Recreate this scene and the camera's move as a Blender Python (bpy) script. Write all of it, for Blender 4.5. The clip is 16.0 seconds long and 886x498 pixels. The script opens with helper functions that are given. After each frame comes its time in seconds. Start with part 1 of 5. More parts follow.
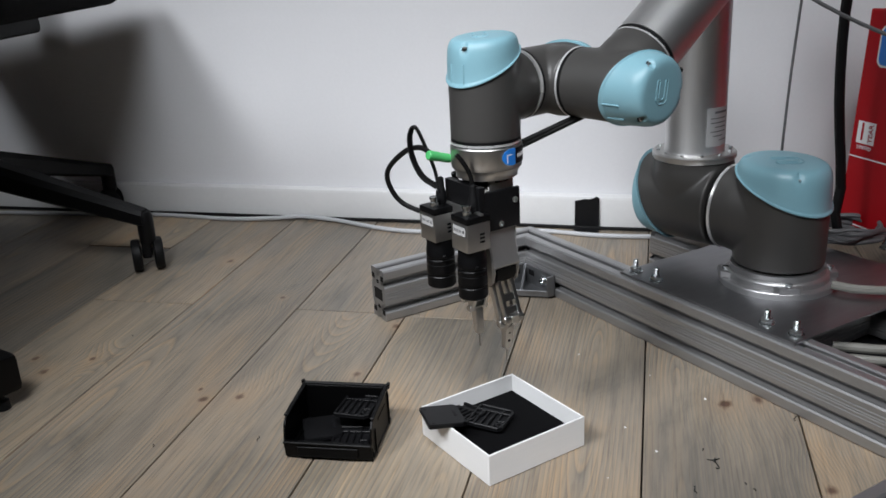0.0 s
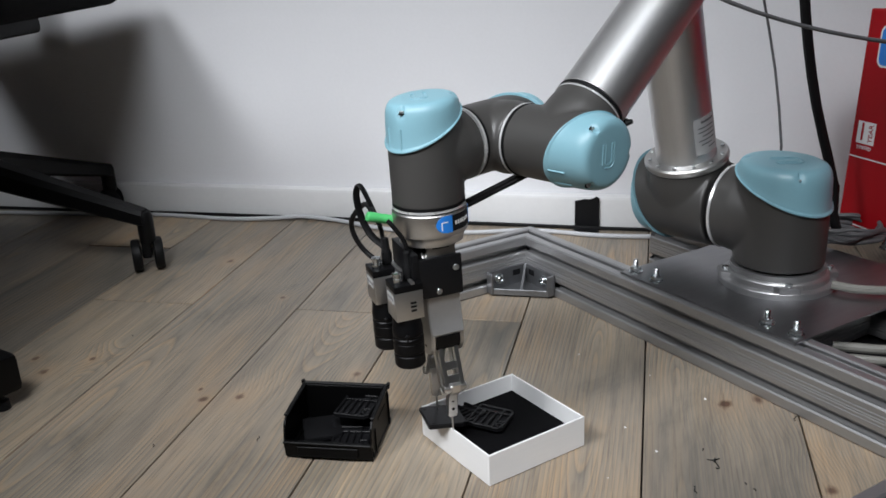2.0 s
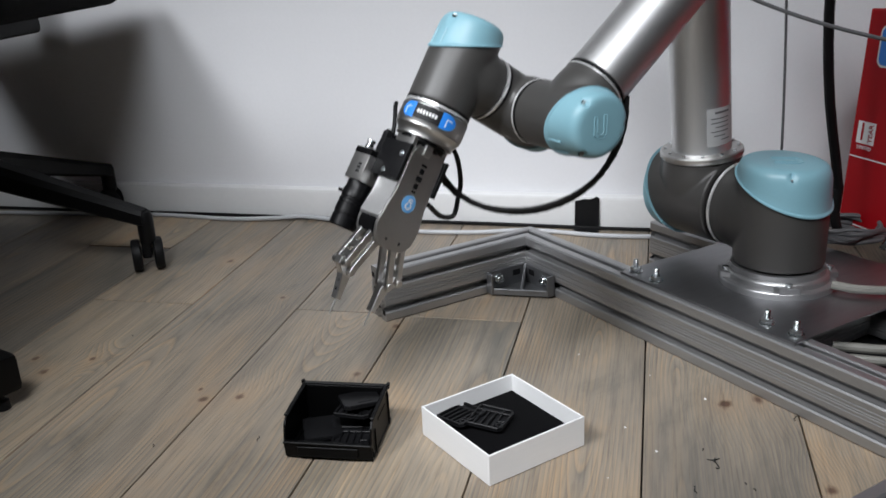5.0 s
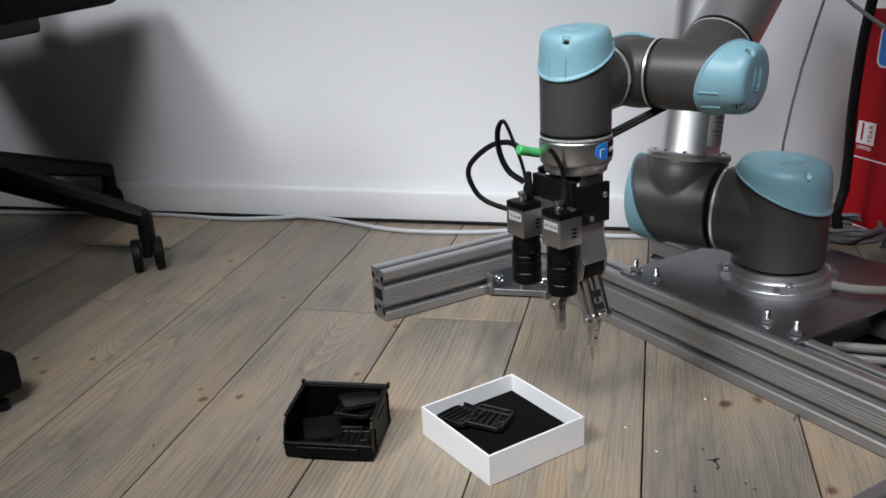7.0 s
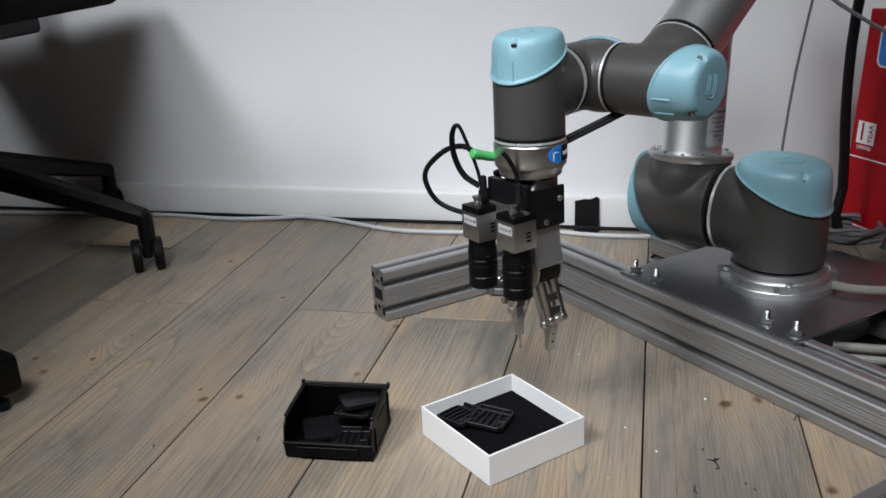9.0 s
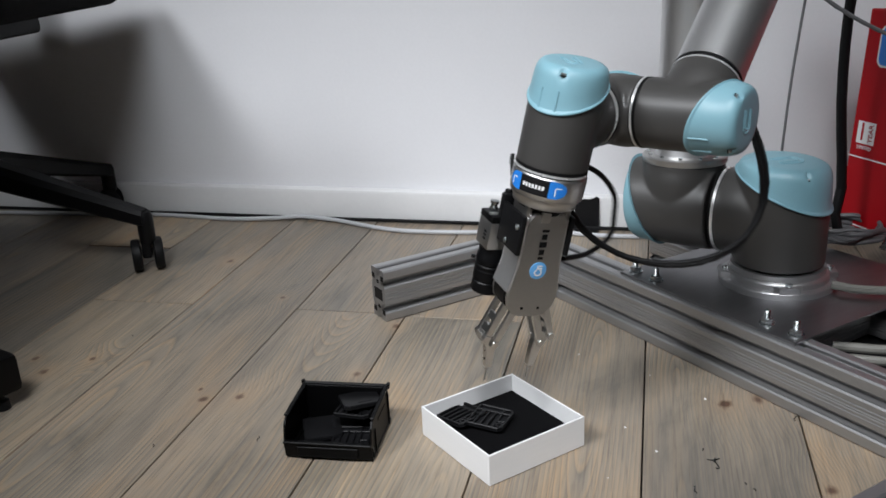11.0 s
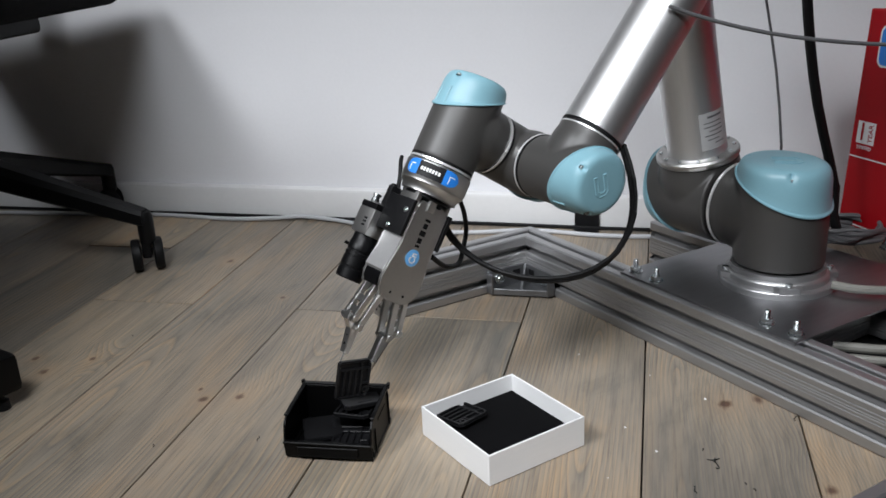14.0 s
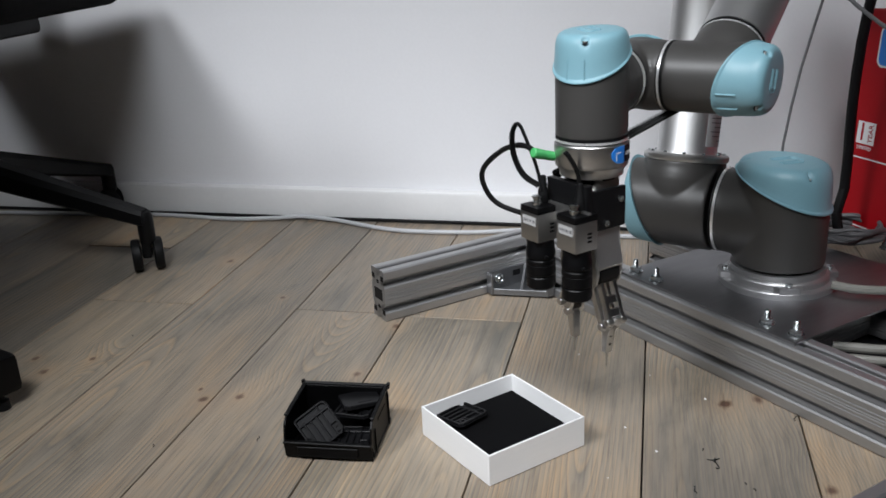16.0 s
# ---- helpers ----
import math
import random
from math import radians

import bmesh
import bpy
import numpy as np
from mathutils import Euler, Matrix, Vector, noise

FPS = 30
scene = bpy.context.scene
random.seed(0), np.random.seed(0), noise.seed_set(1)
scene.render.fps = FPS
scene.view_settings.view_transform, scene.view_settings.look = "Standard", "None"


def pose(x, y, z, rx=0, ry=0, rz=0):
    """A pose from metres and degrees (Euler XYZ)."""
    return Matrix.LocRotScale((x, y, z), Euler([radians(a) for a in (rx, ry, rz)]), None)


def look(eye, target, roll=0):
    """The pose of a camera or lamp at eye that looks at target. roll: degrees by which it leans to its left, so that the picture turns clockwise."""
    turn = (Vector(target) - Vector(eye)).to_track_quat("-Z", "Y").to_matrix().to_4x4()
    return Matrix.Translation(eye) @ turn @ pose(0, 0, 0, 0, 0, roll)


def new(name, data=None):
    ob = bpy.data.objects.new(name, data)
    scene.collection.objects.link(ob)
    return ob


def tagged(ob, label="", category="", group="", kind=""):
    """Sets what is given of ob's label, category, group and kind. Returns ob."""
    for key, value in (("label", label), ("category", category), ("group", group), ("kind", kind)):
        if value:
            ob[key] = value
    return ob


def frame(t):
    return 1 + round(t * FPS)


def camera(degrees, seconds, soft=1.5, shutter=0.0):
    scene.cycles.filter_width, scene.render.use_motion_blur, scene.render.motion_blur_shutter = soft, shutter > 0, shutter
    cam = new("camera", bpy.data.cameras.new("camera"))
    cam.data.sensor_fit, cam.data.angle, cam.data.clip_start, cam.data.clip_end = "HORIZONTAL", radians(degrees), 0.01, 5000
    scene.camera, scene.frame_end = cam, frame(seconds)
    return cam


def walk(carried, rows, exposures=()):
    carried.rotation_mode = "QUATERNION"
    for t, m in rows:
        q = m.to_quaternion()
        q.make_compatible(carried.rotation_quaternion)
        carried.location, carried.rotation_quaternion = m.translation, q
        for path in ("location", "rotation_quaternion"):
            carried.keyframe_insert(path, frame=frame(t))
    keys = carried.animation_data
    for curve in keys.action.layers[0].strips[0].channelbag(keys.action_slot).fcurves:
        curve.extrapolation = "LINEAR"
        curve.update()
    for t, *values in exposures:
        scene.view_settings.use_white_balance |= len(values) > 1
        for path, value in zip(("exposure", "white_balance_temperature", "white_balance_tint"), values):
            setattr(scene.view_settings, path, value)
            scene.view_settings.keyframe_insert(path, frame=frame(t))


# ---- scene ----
cam = camera(52.49, 16.0, soft=1.6, shutter=0.4)
EYE = (0.0, 0.0, 0.5431)
VIEW = look(EYE, (0.0, math.cos(0.33847), 0.5431 - math.sin(0.33847)), -2.767)
walk(cam, [(0.0, VIEW), (16.0, VIEW)])

# ---- light ----
world = bpy.data.worlds.new("room_air")
world.use_nodes = True
world.node_tree.nodes["Background"].inputs[0].default_value = (0.8, 0.85, 1.0, 1)
world.node_tree.nodes["Background"].inputs[1].default_value = 0.022
scene.world = world
scene.view_settings.exposure = 0.0


def area_lamp(name, at, target, sx, sy, watts, colour, beam):
    data = bpy.data.lights.new(name, "AREA")
    data.shape, data.size, data.size_y, data.energy, data.color = "RECTANGLE", sx, sy, watts, colour
    data.spread = radians(beam)
    lamp = new(name, data)
    lamp.matrix_world = look(at, target)
    return lamp


area_lamp("ceiling_panel_lamp", (-0.35, -0.75, 2.45), (-0.26, 1.09, 0.05), 1.4, 0.7, 7.9, (0.925, 0.955, 1.0), 42)
area_lamp("ceiling_panel_lamp", (-1.75, -0.35, 2.40), (-0.14, 1.24, 0.10), 0.8, 0.6, 7.0, (0.925, 0.955, 1.0), 48)

# ---- materials ----


def nodes_of(name):
    m = bpy.data.materials.new(name)
    m.use_nodes = True
    nt = m.node_tree
    return m, nt, nt.nodes["Principled BSDF"]


def coords(nt, scale=(1, 1, 1), shift=True):
    tc = nt.nodes.new("ShaderNodeTexCoord")
    mp = nt.nodes.new("ShaderNodeMapping")
    mp.inputs["Scale"].default_value = scale
    nt.links.new(tc.outputs["Object"], mp.inputs["Vector"])
    if shift:
        info = nt.nodes.new("ShaderNodeObjectInfo")
        mul = nt.nodes.new("ShaderNodeMath")
        mul.operation = "MULTIPLY"
        mul.inputs[1].default_value = 37.0
        nt.links.new(info.outputs["Random"], mul.inputs[0])
        nt.links.new(mul.outputs[0], mp.inputs["Location"])
    return mp.outputs["Vector"]


def noise_tex(nt, vec, scale, detail=4.0, rough=0.55, distortion=0.0):
    n = nt.nodes.new("ShaderNodeTexNoise")
    n.inputs["Scale"].default_value = scale
    n.inputs["Detail"].default_value = detail
    n.inputs["Roughness"].default_value = rough
    n.inputs["Distortion"].default_value = distortion
    nt.links.new(vec, n.inputs["Vector"])
    return n.outputs["Fac"]


def ramp(nt, fac, stops):
    r = nt.nodes.new("ShaderNodeValToRGB")
    els = r.color_ramp.elements
    els[0].position, els[0].color = stops[0][0], (*stops[0][1], 1)
    els[1].position, els[1].color = stops[-1][0], (*stops[-1][1], 1)
    for pos, col in stops[1:-1]:
        e = els.new(pos)
        e.color = (*col, 1)
    nt.links.new(fac, r.inputs["Fac"])
    return r.outputs["Color"]


def mix(nt, fac, a, b, mode="MIX"):
    m = nt.nodes.new("ShaderNodeMix")
    m.data_type, m.blend_type = "RGBA", mode
    for value, socket in ((fac, m.inputs["Factor"]), (a, m.inputs["A"]), (b, m.inputs["B"])):
        if isinstance(value, bpy.types.NodeSocket):
            nt.links.new(value, socket)
        else:
            socket.default_value = value
    return m.outputs["Result"]


def bump(nt, bsdf, height, strength, distance):
    b = nt.nodes.new("ShaderNodeBump")
    b.inputs["Strength"].default_value = strength
    b.inputs["Distance"].default_value = distance
    nt.links.new(height, b.inputs["Height"])
    nt.links.new(b.outputs["Normal"], bsdf.inputs["Normal"])


def surface(name, colour, rough=0.5, metal=0.0, vary=0.12, big=6.0, fine=90.0, stretch=(1, 1, 1), relief=0.08, depth=0.0006, rough_vary=0.12, coat=0.0, spec=0.5):
    """A paint, plastic or metal with faint stains, grain and uneven gloss."""
    m, nt, bsdf = nodes_of(name)
    vec = coords(nt, stretch)
    large, small = noise_tex(nt, vec, big, 5), noise_tex(nt, vec, fine, 3)
    dark = tuple(c * (1 - vary) for c in colour)
    light = tuple(min(1, c * (1 + vary * 0.7)) for c in colour)
    base = ramp(nt, large, [(0.3, dark), (0.7, light)])
    grain = ramp(nt, small, [(0.3, (1 - vary * 0.5,) * 3), (0.7, (1, 1, 1))])
    nt.links.new(mix(nt, 1.0, base, grain, "MULTIPLY"), bsdf.inputs["Base Color"])
    r = nt.nodes.new("ShaderNodeMapRange")
    r.inputs["To Min"].default_value, r.inputs["To Max"].default_value = max(0.02, rough - rough_vary), min(1, rough + rough_vary)
    nt.links.new(large, r.inputs["Value"])
    nt.links.new(r.outputs["Result"], bsdf.inputs["Roughness"])
    bsdf.inputs["Metallic"].default_value = metal
    bsdf.inputs["Coat Weight"].default_value = coat
    bsdf.inputs["Specular IOR Level"].default_value = spec
    if relief:
        bump(nt, bsdf, small, relief, depth)
    return m


# knots in the planks: plan position, half size, and how far each is drawn out along the grain
KNOTS = ((-0.584, 1.161, 0.007), (-0.554, 1.115, 0.010), (-0.500, 1.150, 0.007), (-0.312, 1.016, 0.010), (-0.266, 1.017, 0.010), (-0.322, 1.043, 0.005),
         (-0.121, 1.064, 0.009), (-0.074, 1.212, 0.008), (0.326, 0.941, 0.013), (0.367, 0.945, 0.011), (0.377, 0.762, 0.010), (-0.262, 1.345, 0.008), (-0.385, 1.535, 0.012))


def wood(name):
    """Grey-stained brushed softwood: arched growth rings, bluish stain, small brown knots in orange halos."""
    m, nt, bsdf = nodes_of(name)

    def calc(op, a, b=0.0):
        n = nt.nodes.new("ShaderNodeMath")
        n.operation = op
        for v, s in ((a, n.inputs[0]), (b, n.inputs[1])):
            if isinstance(v, bpy.types.NodeSocket):
                nt.links.new(v, s)
            else:
                s.default_value = v
        return n.outputs[0]

    # distance from the nearest knot, in its own sizes
    place = nt.nodes.new("ShaderNodeNewGeometry").outputs["Position"]
    level = nt.nodes.new("ShaderNodeMapping")
    level.inputs["Rotation"].default_value = (0, 0, radians(13.6))
    nt.links.new(place, level.inputs["Vector"])
    wobble = noise_tex(nt, place, 55.0, 2, 0.5)
    dist = None
    for kx, ky, size in KNOTS:
        c = Matrix.Rotation(radians(13.6), 3, "Z") @ Vector((kx, ky, 0))
        mp = nt.nodes.new("ShaderNodeMapping")
        mp.inputs["Location"].default_value = (-c.x / size, -c.y / (size * 1.5), 0)
        mp.inputs["Scale"].default_value = (1 / size, 0.667 / size, 0)
        nt.links.new(level.outputs["Vector"], mp.inputs["Vector"])
        ln = nt.nodes.new("ShaderNodeVectorMath")
        ln.operation = "LENGTH"
        nt.links.new(mp.outputs["Vector"], ln.inputs[0])
        dist = ln.outputs["Value"] if dist is None else calc("MINIMUM", dist, ln.outputs["Value"])
    dist = calc("ADD", dist, calc("MULTIPLY", calc("SUBTRACT", wobble, 0.5), 1.1))
    dist = calc("MULTIPLY", dist, 0.135)

    # growth rings cut by the board's face: the pith lies at a varying depth under it
    info = nt.nodes.new("ShaderNodeObjectInfo").outputs["Random"]
    sep = nt.nodes.new("ShaderNodeSeparateXYZ")
    nt.links.new(coords(nt, shift=False), sep.inputs[0])
    centre = calc("MULTIPLY", calc("SUBTRACT", info, 0.5), 0.17)
    off = calc("SUBTRACT", sep.outputs["X"], centre)
    deep = calc("MULTIPLY", calc("SUBTRACT", noise_tex(nt, coords(nt, (0.15, 1.0, 1.0)), 1.2, 1, 0.4), 0.36), 0.14)
    ring = calc("SQRT", calc("ADD", calc("MULTIPLY", off, off), calc("MULTIPLY", deep, deep)))
    waver = noise_tex(nt, coords(nt, (1.0, 0.16, 1.0)), 14.0, 3, 0.5)
    ring = calc("ADD", ring, calc("MULTIPLY", waver, 0.0055))
    bulge = ramp(nt, dist, [(0.0, (1, 1, 1)), (0.75, (0, 0, 0))])
    ring = calc("ADD", ring, calc("MULTIPLY", bulge, 0.016))
    pitch = calc("ADD", 700.0, calc("MULTIPLY", calc("FRACT", calc("MULTIPLY", info, 7.31)), 900.0))
    lines = calc("FRACT", calc("MULTIPLY", ring, calc("MULTIPLY", pitch, 0.159)))
    year = noise_tex(nt, coords(nt, (1.0, 0.05, 1.0)), 60.0, 3, 0.6)
    clear = ramp(nt, noise_tex(nt, coords(nt, (1.0, 0.40, 1.0)), 7.0, 3, 0.55), [(0.40, (0.25, 0.25, 0.25)), (0.62, (0.95, 0.95, 0.95))])
    fibre = noise_tex(nt, coords(nt, (1.0, 0.03, 1.0)), 420.0, 3, 0.6)
    patch = noise_tex(nt, coords(nt, (1.0, 0.36, 1.0)), 8.0, 6, 0.66, 0.5)
    wide = noise_tex(nt, coords(nt, (1.0, 0.5, 1.0)), 2.6, 3, 0.5)

    grey = (0.292, 0.258, 0.218, 1)
    ringed = ramp(nt, lines, [(0.0, (0.190, 0.180, 0.163)), (0.22, (0.262, 0.240, 0.210)), (0.66, (0.300, 0.270, 0.230)), (0.80, (0.365, 0.294, 0.220)), (0.90, (0.340, 0.274, 0.206)), (1.0, (0.205, 0.192, 0.172))])
    col = mix(nt, clear, grey, ringed)
    stain = ramp(nt, patch, [(0.30, (0.54, 0.58, 0.61)), (0.43, (0.88, 0.90, 0.91)), (0.54, (1.03, 1.01, 0.98)), (0.70, (1.20, 1.05, 0.88))])
    col = mix(nt, 0.85, col, stain, "MULTIPLY")
    broad = ramp(nt, wide, [(0.34, (0.76, 0.78, 0.80)), (0.62, (1.14, 1.11, 1.06))])
    col = mix(nt, 1.0, col, broad, "MULTIPLY")
    streak = ramp(nt, year, [(0.30, (0.60, 0.62, 0.65)), (0.48, (1.0, 1.0, 1.0)), (0.70, (1.18, 1.08, 0.95))])
    col = mix(nt, 0.55, col, streak, "MULTIPLY")
    halo = ramp(nt, dist, [(0.07, (0.45, 0.45, 0.45)), (0.20, (0.20, 0.20, 0.20)), (0.42, (0, 0, 0))])
    col = mix(nt, halo, col, (0.41, 0.295, 0.19, 1))
    core = ramp(nt, dist, [(0.030, (0.95, 0.95, 0.95)), (0.095, (0, 0, 0))])
    col = mix(nt, core, col, (0.105, 0.058, 0.040, 1))
    dark = ramp(nt, fibre, [(0.32, (0.62, 0.63, 0.65)), (0.46, (0.95, 0.95, 0.95)), (0.66, (1.10, 1.09, 1.07))])
    col = mix(nt, 0.75, col, dark, "MULTIPLY")
    # nicks and grime caught in the surface
    nick = nt.nodes.new("ShaderNodeTexVoronoi")
    nick.inputs["Scale"].default_value = 16.0
    nt.links.new(coords(nt, (1.0, 0.6, 1.0)), nick.inputs["Vector"])
    spot = ramp(nt, nick.outputs["Distance"], [(0.018, (0.75, 0.75, 0.75)), (0.045, (0, 0, 0))])
    some = ramp(nt, nick.outputs["Color"], [(0.62, (0, 0, 0)), (0.66, (1, 1, 1))])
    col = mix(nt, mix(nt, 1.0, spot, some, "MULTIPLY"), col, (0.07, 0.055, 0.045, 1))
    board = ramp(nt, info, [(0.0, (0.83, 0.81, 0.80)), (0.5, (1.00, 0.955, 0.915)), (1.0, (1.10, 1.05, 0.985))])
    nt.links.new(mix(nt, 1.0, col, board, "MULTIPLY"), bsdf.inputs["Base Color"])
    rough = nt.nodes.new("ShaderNodeMapRange")
    rough.inputs["To Min"].default_value, rough.inputs["To Max"].default_value = 0.36, 0.58
    nt.links.new(patch, rough.inputs["Value"])
    nt.links.new(rough.outputs["Result"], bsdf.inputs["Roughness"])
    bump(nt, bsdf, calc("ADD", calc("MULTIPLY", fibre, 0.8), calc("MULTIPLY", lines, clear)), 0.35, 0.0013)
    return m


# grey given to the unseen walls to cut the light they bounce
DIM_WALL = surface("bounce_cutting_grey", (0.25, 0.254, 0.258), 0.6, vary=0.05, big=2.0, fine=160)
WALL = surface("wall_paint", (0.79, 0.795, 0.82), 0.55, vary=0.04, big=2.0, fine=160, relief=0.15, depth=0.0008)
TRIM = surface("trim_paint", (0.70, 0.70, 0.70), 0.35, vary=0.05, big=5)
WOOD = wood("stained_pine")
UNDER = surface("subfloor_dirt", (0.03, 0.025, 0.02), 0.9)
GREY = surface("robot_grey_paint", (0.050, 0.048, 0.046), 0.42, vary=0.06, fine=600, relief=0.12, depth=0.0002)
BLUE = surface("cap_blue_plastic", (0.215, 0.405, 0.475), 0.42, vary=0.05, fine=500, relief=0.06, depth=0.0002, spec=0.5)
ALU = surface("brushed_aluminium", (0.70, 0.70, 0.70), 0.46, 1.0, vary=0.06, fine=260, stretch=(1, 1, 0.06), relief=0.06, depth=0.0002, rough_vary=0.06)
STEEL = surface("satin_steel", (0.54, 0.535, 0.525), 0.38, 1.0, vary=0.08, fine=300, relief=0.05, depth=0.0002)
MATT_ALU = surface("anodised_aluminium", (0.43, 0.43, 0.435), 0.42, 0.85, vary=0.07, fine=220, stretch=(0.06, 1, 1), relief=0.08, depth=0.0003)
PLATE = surface("milled_plate", (0.34, 0.34, 0.35), 0.40, 1.0, vary=0.18, big=9, fine=120, stretch=(1, 0.2, 1), relief=0.08, depth=0.0003)
FINGER = surface("polished_finger_metal", (0.72, 0.715, 0.705), 0.32, 1.0, vary=0.10, fine=300, relief=0.05, depth=0.0002)
ZINC = surface("zinc_bolt", (0.62, 0.65, 0.66), 0.25, 1.0, vary=0.1)
BLACK = surface("black_plastic", (0.003, 0.003, 0.0034), 0.38, spec=0.16, vary=0.15, fine=400, relief=0.1, depth=0.0002)
RUBBER = surface("black_rubber", (0.005, 0.005, 0.0055), 0.55, spec=0.2, vary=0.15, fine=300, relief=0.1, depth=0.0003)
MATT_BLACK = surface("matt_black_print", (0.0060, 0.0060, 0.0067), 0.42, spec=0.22, vary=0.12, fine=500, relief=0.2, depth=0.0002)
FOAM = surface("black_foam", (0.004, 0.004, 0.0045), 0.95, spec=0.06, vary=0.25, fine=700, relief=0.6, depth=0.001)
BIN_BLACK = surface("black_bin_plastic", (0.002, 0.002, 0.0022), 0.36, spec=0.11, vary=0.15, fine=400, relief=0.1, depth=0.0002)
CAST = surface("cast_aluminium", (0.25, 0.255, 0.265), 0.42, 0.9, vary=0.14, big=30, fine=300, relief=0.2, depth=0.0003)
BOX_WHITE = surface("white_print_plastic", (0.80, 0.80, 0.80), 0.42, vary=0.04, fine=420, stretch=(0.08, 0.08, 1), relief=0.35, depth=0.0004)
RED = surface("red_lacquer", (0.36, 0.003, 0.008), 0.5, vary=0.08, big=4, fine=200, spec=0.18)
WHITE = surface("white_print", (0.78, 0.78, 0.78), 0.5, vary=0.04)
SKY_BLUE = surface("label_blue", (0.02, 0.20, 0.66), 0.4, vary=0.05)
LOGO_BLUE = surface("logo_blue", (0.13, 0.38, 0.72), 0.4, vary=0.05)
# print, and also the flat pieces that paint the shade inside holes
INK_AND_SHADE = surface("black_ink_and_hole_shade", (0.008, 0.008, 0.009), 0.5, vary=0.05, spec=0.2)
PAPER = surface("label_paper", (0.42, 0.42, 0.42), 0.45, vary=0.06)
GREEN = surface("green_plastic", (0.07, 0.42, 0.13), 0.35, vary=0.06)
GREY_CABLE = surface("grey_cable_jacket", (0.20, 0.195, 0.175), 0.5, vary=0.1)
DARK_CABLE = surface("dark_grey_cable_jacket", (0.10, 0.10, 0.105), 0.5, vary=0.1)
WHITE_CABLE = surface("white_cable_jacket", (0.50, 0.51, 0.53), 0.4, vary=0.05)
CHARCOAL = surface("chair_black_nylon", (0.004, 0.004, 0.0045), 0.4, spec=0.2, vary=0.15, fine=300)
SEAT_CLOTH = surface("black_seat_fabric", (0.006, 0.006, 0.0065), 0.95, spec=0.1, vary=0.2, fine=900, relief=0.4, depth=0.001)


# ---- mesh helpers ----
def part(name, bm, material, parent=None, label="", at=None, smooth=True):
    me = bpy.data.meshes.new(name)
    bmesh.ops.recalc_face_normals(bm, faces=bm.faces)
    bm.to_mesh(me)
    bm.free()
    me.materials.append(material)
    if smooth:
        me.shade_smooth()
        me.set_sharp_from_angle(angle=radians(32))
    ob = new(name, me)
    if parent is not None:
        ob.parent = parent
    if at is not None:
        ob.matrix_basis = at
    if label:
        ob["label"] = label
    return ob


def thing(name, label, category, at=None, group="", kind=""):
    ob = new(name)
    ob.empty_display_size = 0.02
    if at is not None:
        ob.matrix_basis = at
    return tagged(ob, label, category, group, kind)


def box_into(bm, sx, sy, sz, m=None, bev=0.0, seg=2):
    """A block of that size, centred in x and y and standing on z = 0, bevelled."""
    m = m or Matrix()
    g = bmesh.ops.create_cube(bm, size=1.0, matrix=m @ Matrix.Translation((0, 0, sz / 2)) @ Matrix.Diagonal((sx, sy, sz, 1)))
    if bev:
        es = list({e for v in g["verts"] for e in v.link_edges})
        bmesh.ops.bevel(bm, geom=es, offset=bev, segments=seg, affect="EDGES", profile=0.6)
    return bm


def block(sx, sy, sz, m=None, bev=0.0, seg=2):
    return box_into(bmesh.new(), sx, sy, sz, m, bev, seg)


def lathe_into(bm, profile, m=None, seg=48):
    """Turns (radius, z) points round the z axis of m; closed at both ends."""
    m = m or Matrix()
    rings = []
    for r, z in profile:
        rings.append([bm.verts.new(m @ Vector((r * math.cos(2 * math.pi * k / seg), r * math.sin(2 * math.pi * k / seg), z))) for k in range(seg)])
    for a, b in zip(rings, rings[1:]):
        for k in range(seg):
            bm.faces.new((a[k], a[(k + 1) % seg], b[(k + 1) % seg], b[k]))
    bm.faces.new(rings[0][::-1])
    bm.faces.new(rings[-1])
    return bm


def lathe(profile, m=None, seg=48):
    return lathe_into(bmesh.new(), profile, m, seg)


def along(axis, at=(0, 0, 0)):
    """A pose whose z axis points along the given direction."""
    return Matrix.Translation(at) @ Vector(axis).to_track_quat("Z", "Y").to_matrix().to_4x4()


def extrude_into(bm, outline, depth, m=None, bev=0.0):
    """A flat outline in x, y made depth thick along z, of which the rims may be bevelled."""
    m = m or Matrix()
    lo = [bm.verts.new(m @ Vector((x, y, 0))) for x, y in outline]
    hi = [bm.verts.new(m @ Vector((x, y, depth))) for x, y in outline]
    n = len(outline)
    f0, f1 = bm.faces.new(lo[::-1]), bm.faces.new(hi)
    for k in range(n):
        bm.faces.new((lo[k], lo[(k + 1) % n], hi[(k + 1) % n], hi[k]))
    if bev:
        bmesh.ops.bevel(bm, geom=list(f0.edges) + list(f1.edges), offset=bev, segments=2, affect="EDGES")
    return bm


def smooth_line(points, per=8):
    """Catmull-Rom through the points."""
    pts = [Vector(p) for p in points]
    pts = [2 * pts[0] - pts[1]] + pts + [2 * pts[-1] - pts[-2]]
    out = []
    for i in range(1, len(pts) - 2):
        a, b, c, d = pts[i - 1:i + 3]
        for k in range(per):
            t = k / per
            out.append(0.5 * (2 * b + (c - a) * t + (2 * a - 5 * b + 4 * c - d) * t * t + (3 * b - a - 3 * c + d) * t ** 3))
    return out + [pts[-2]]


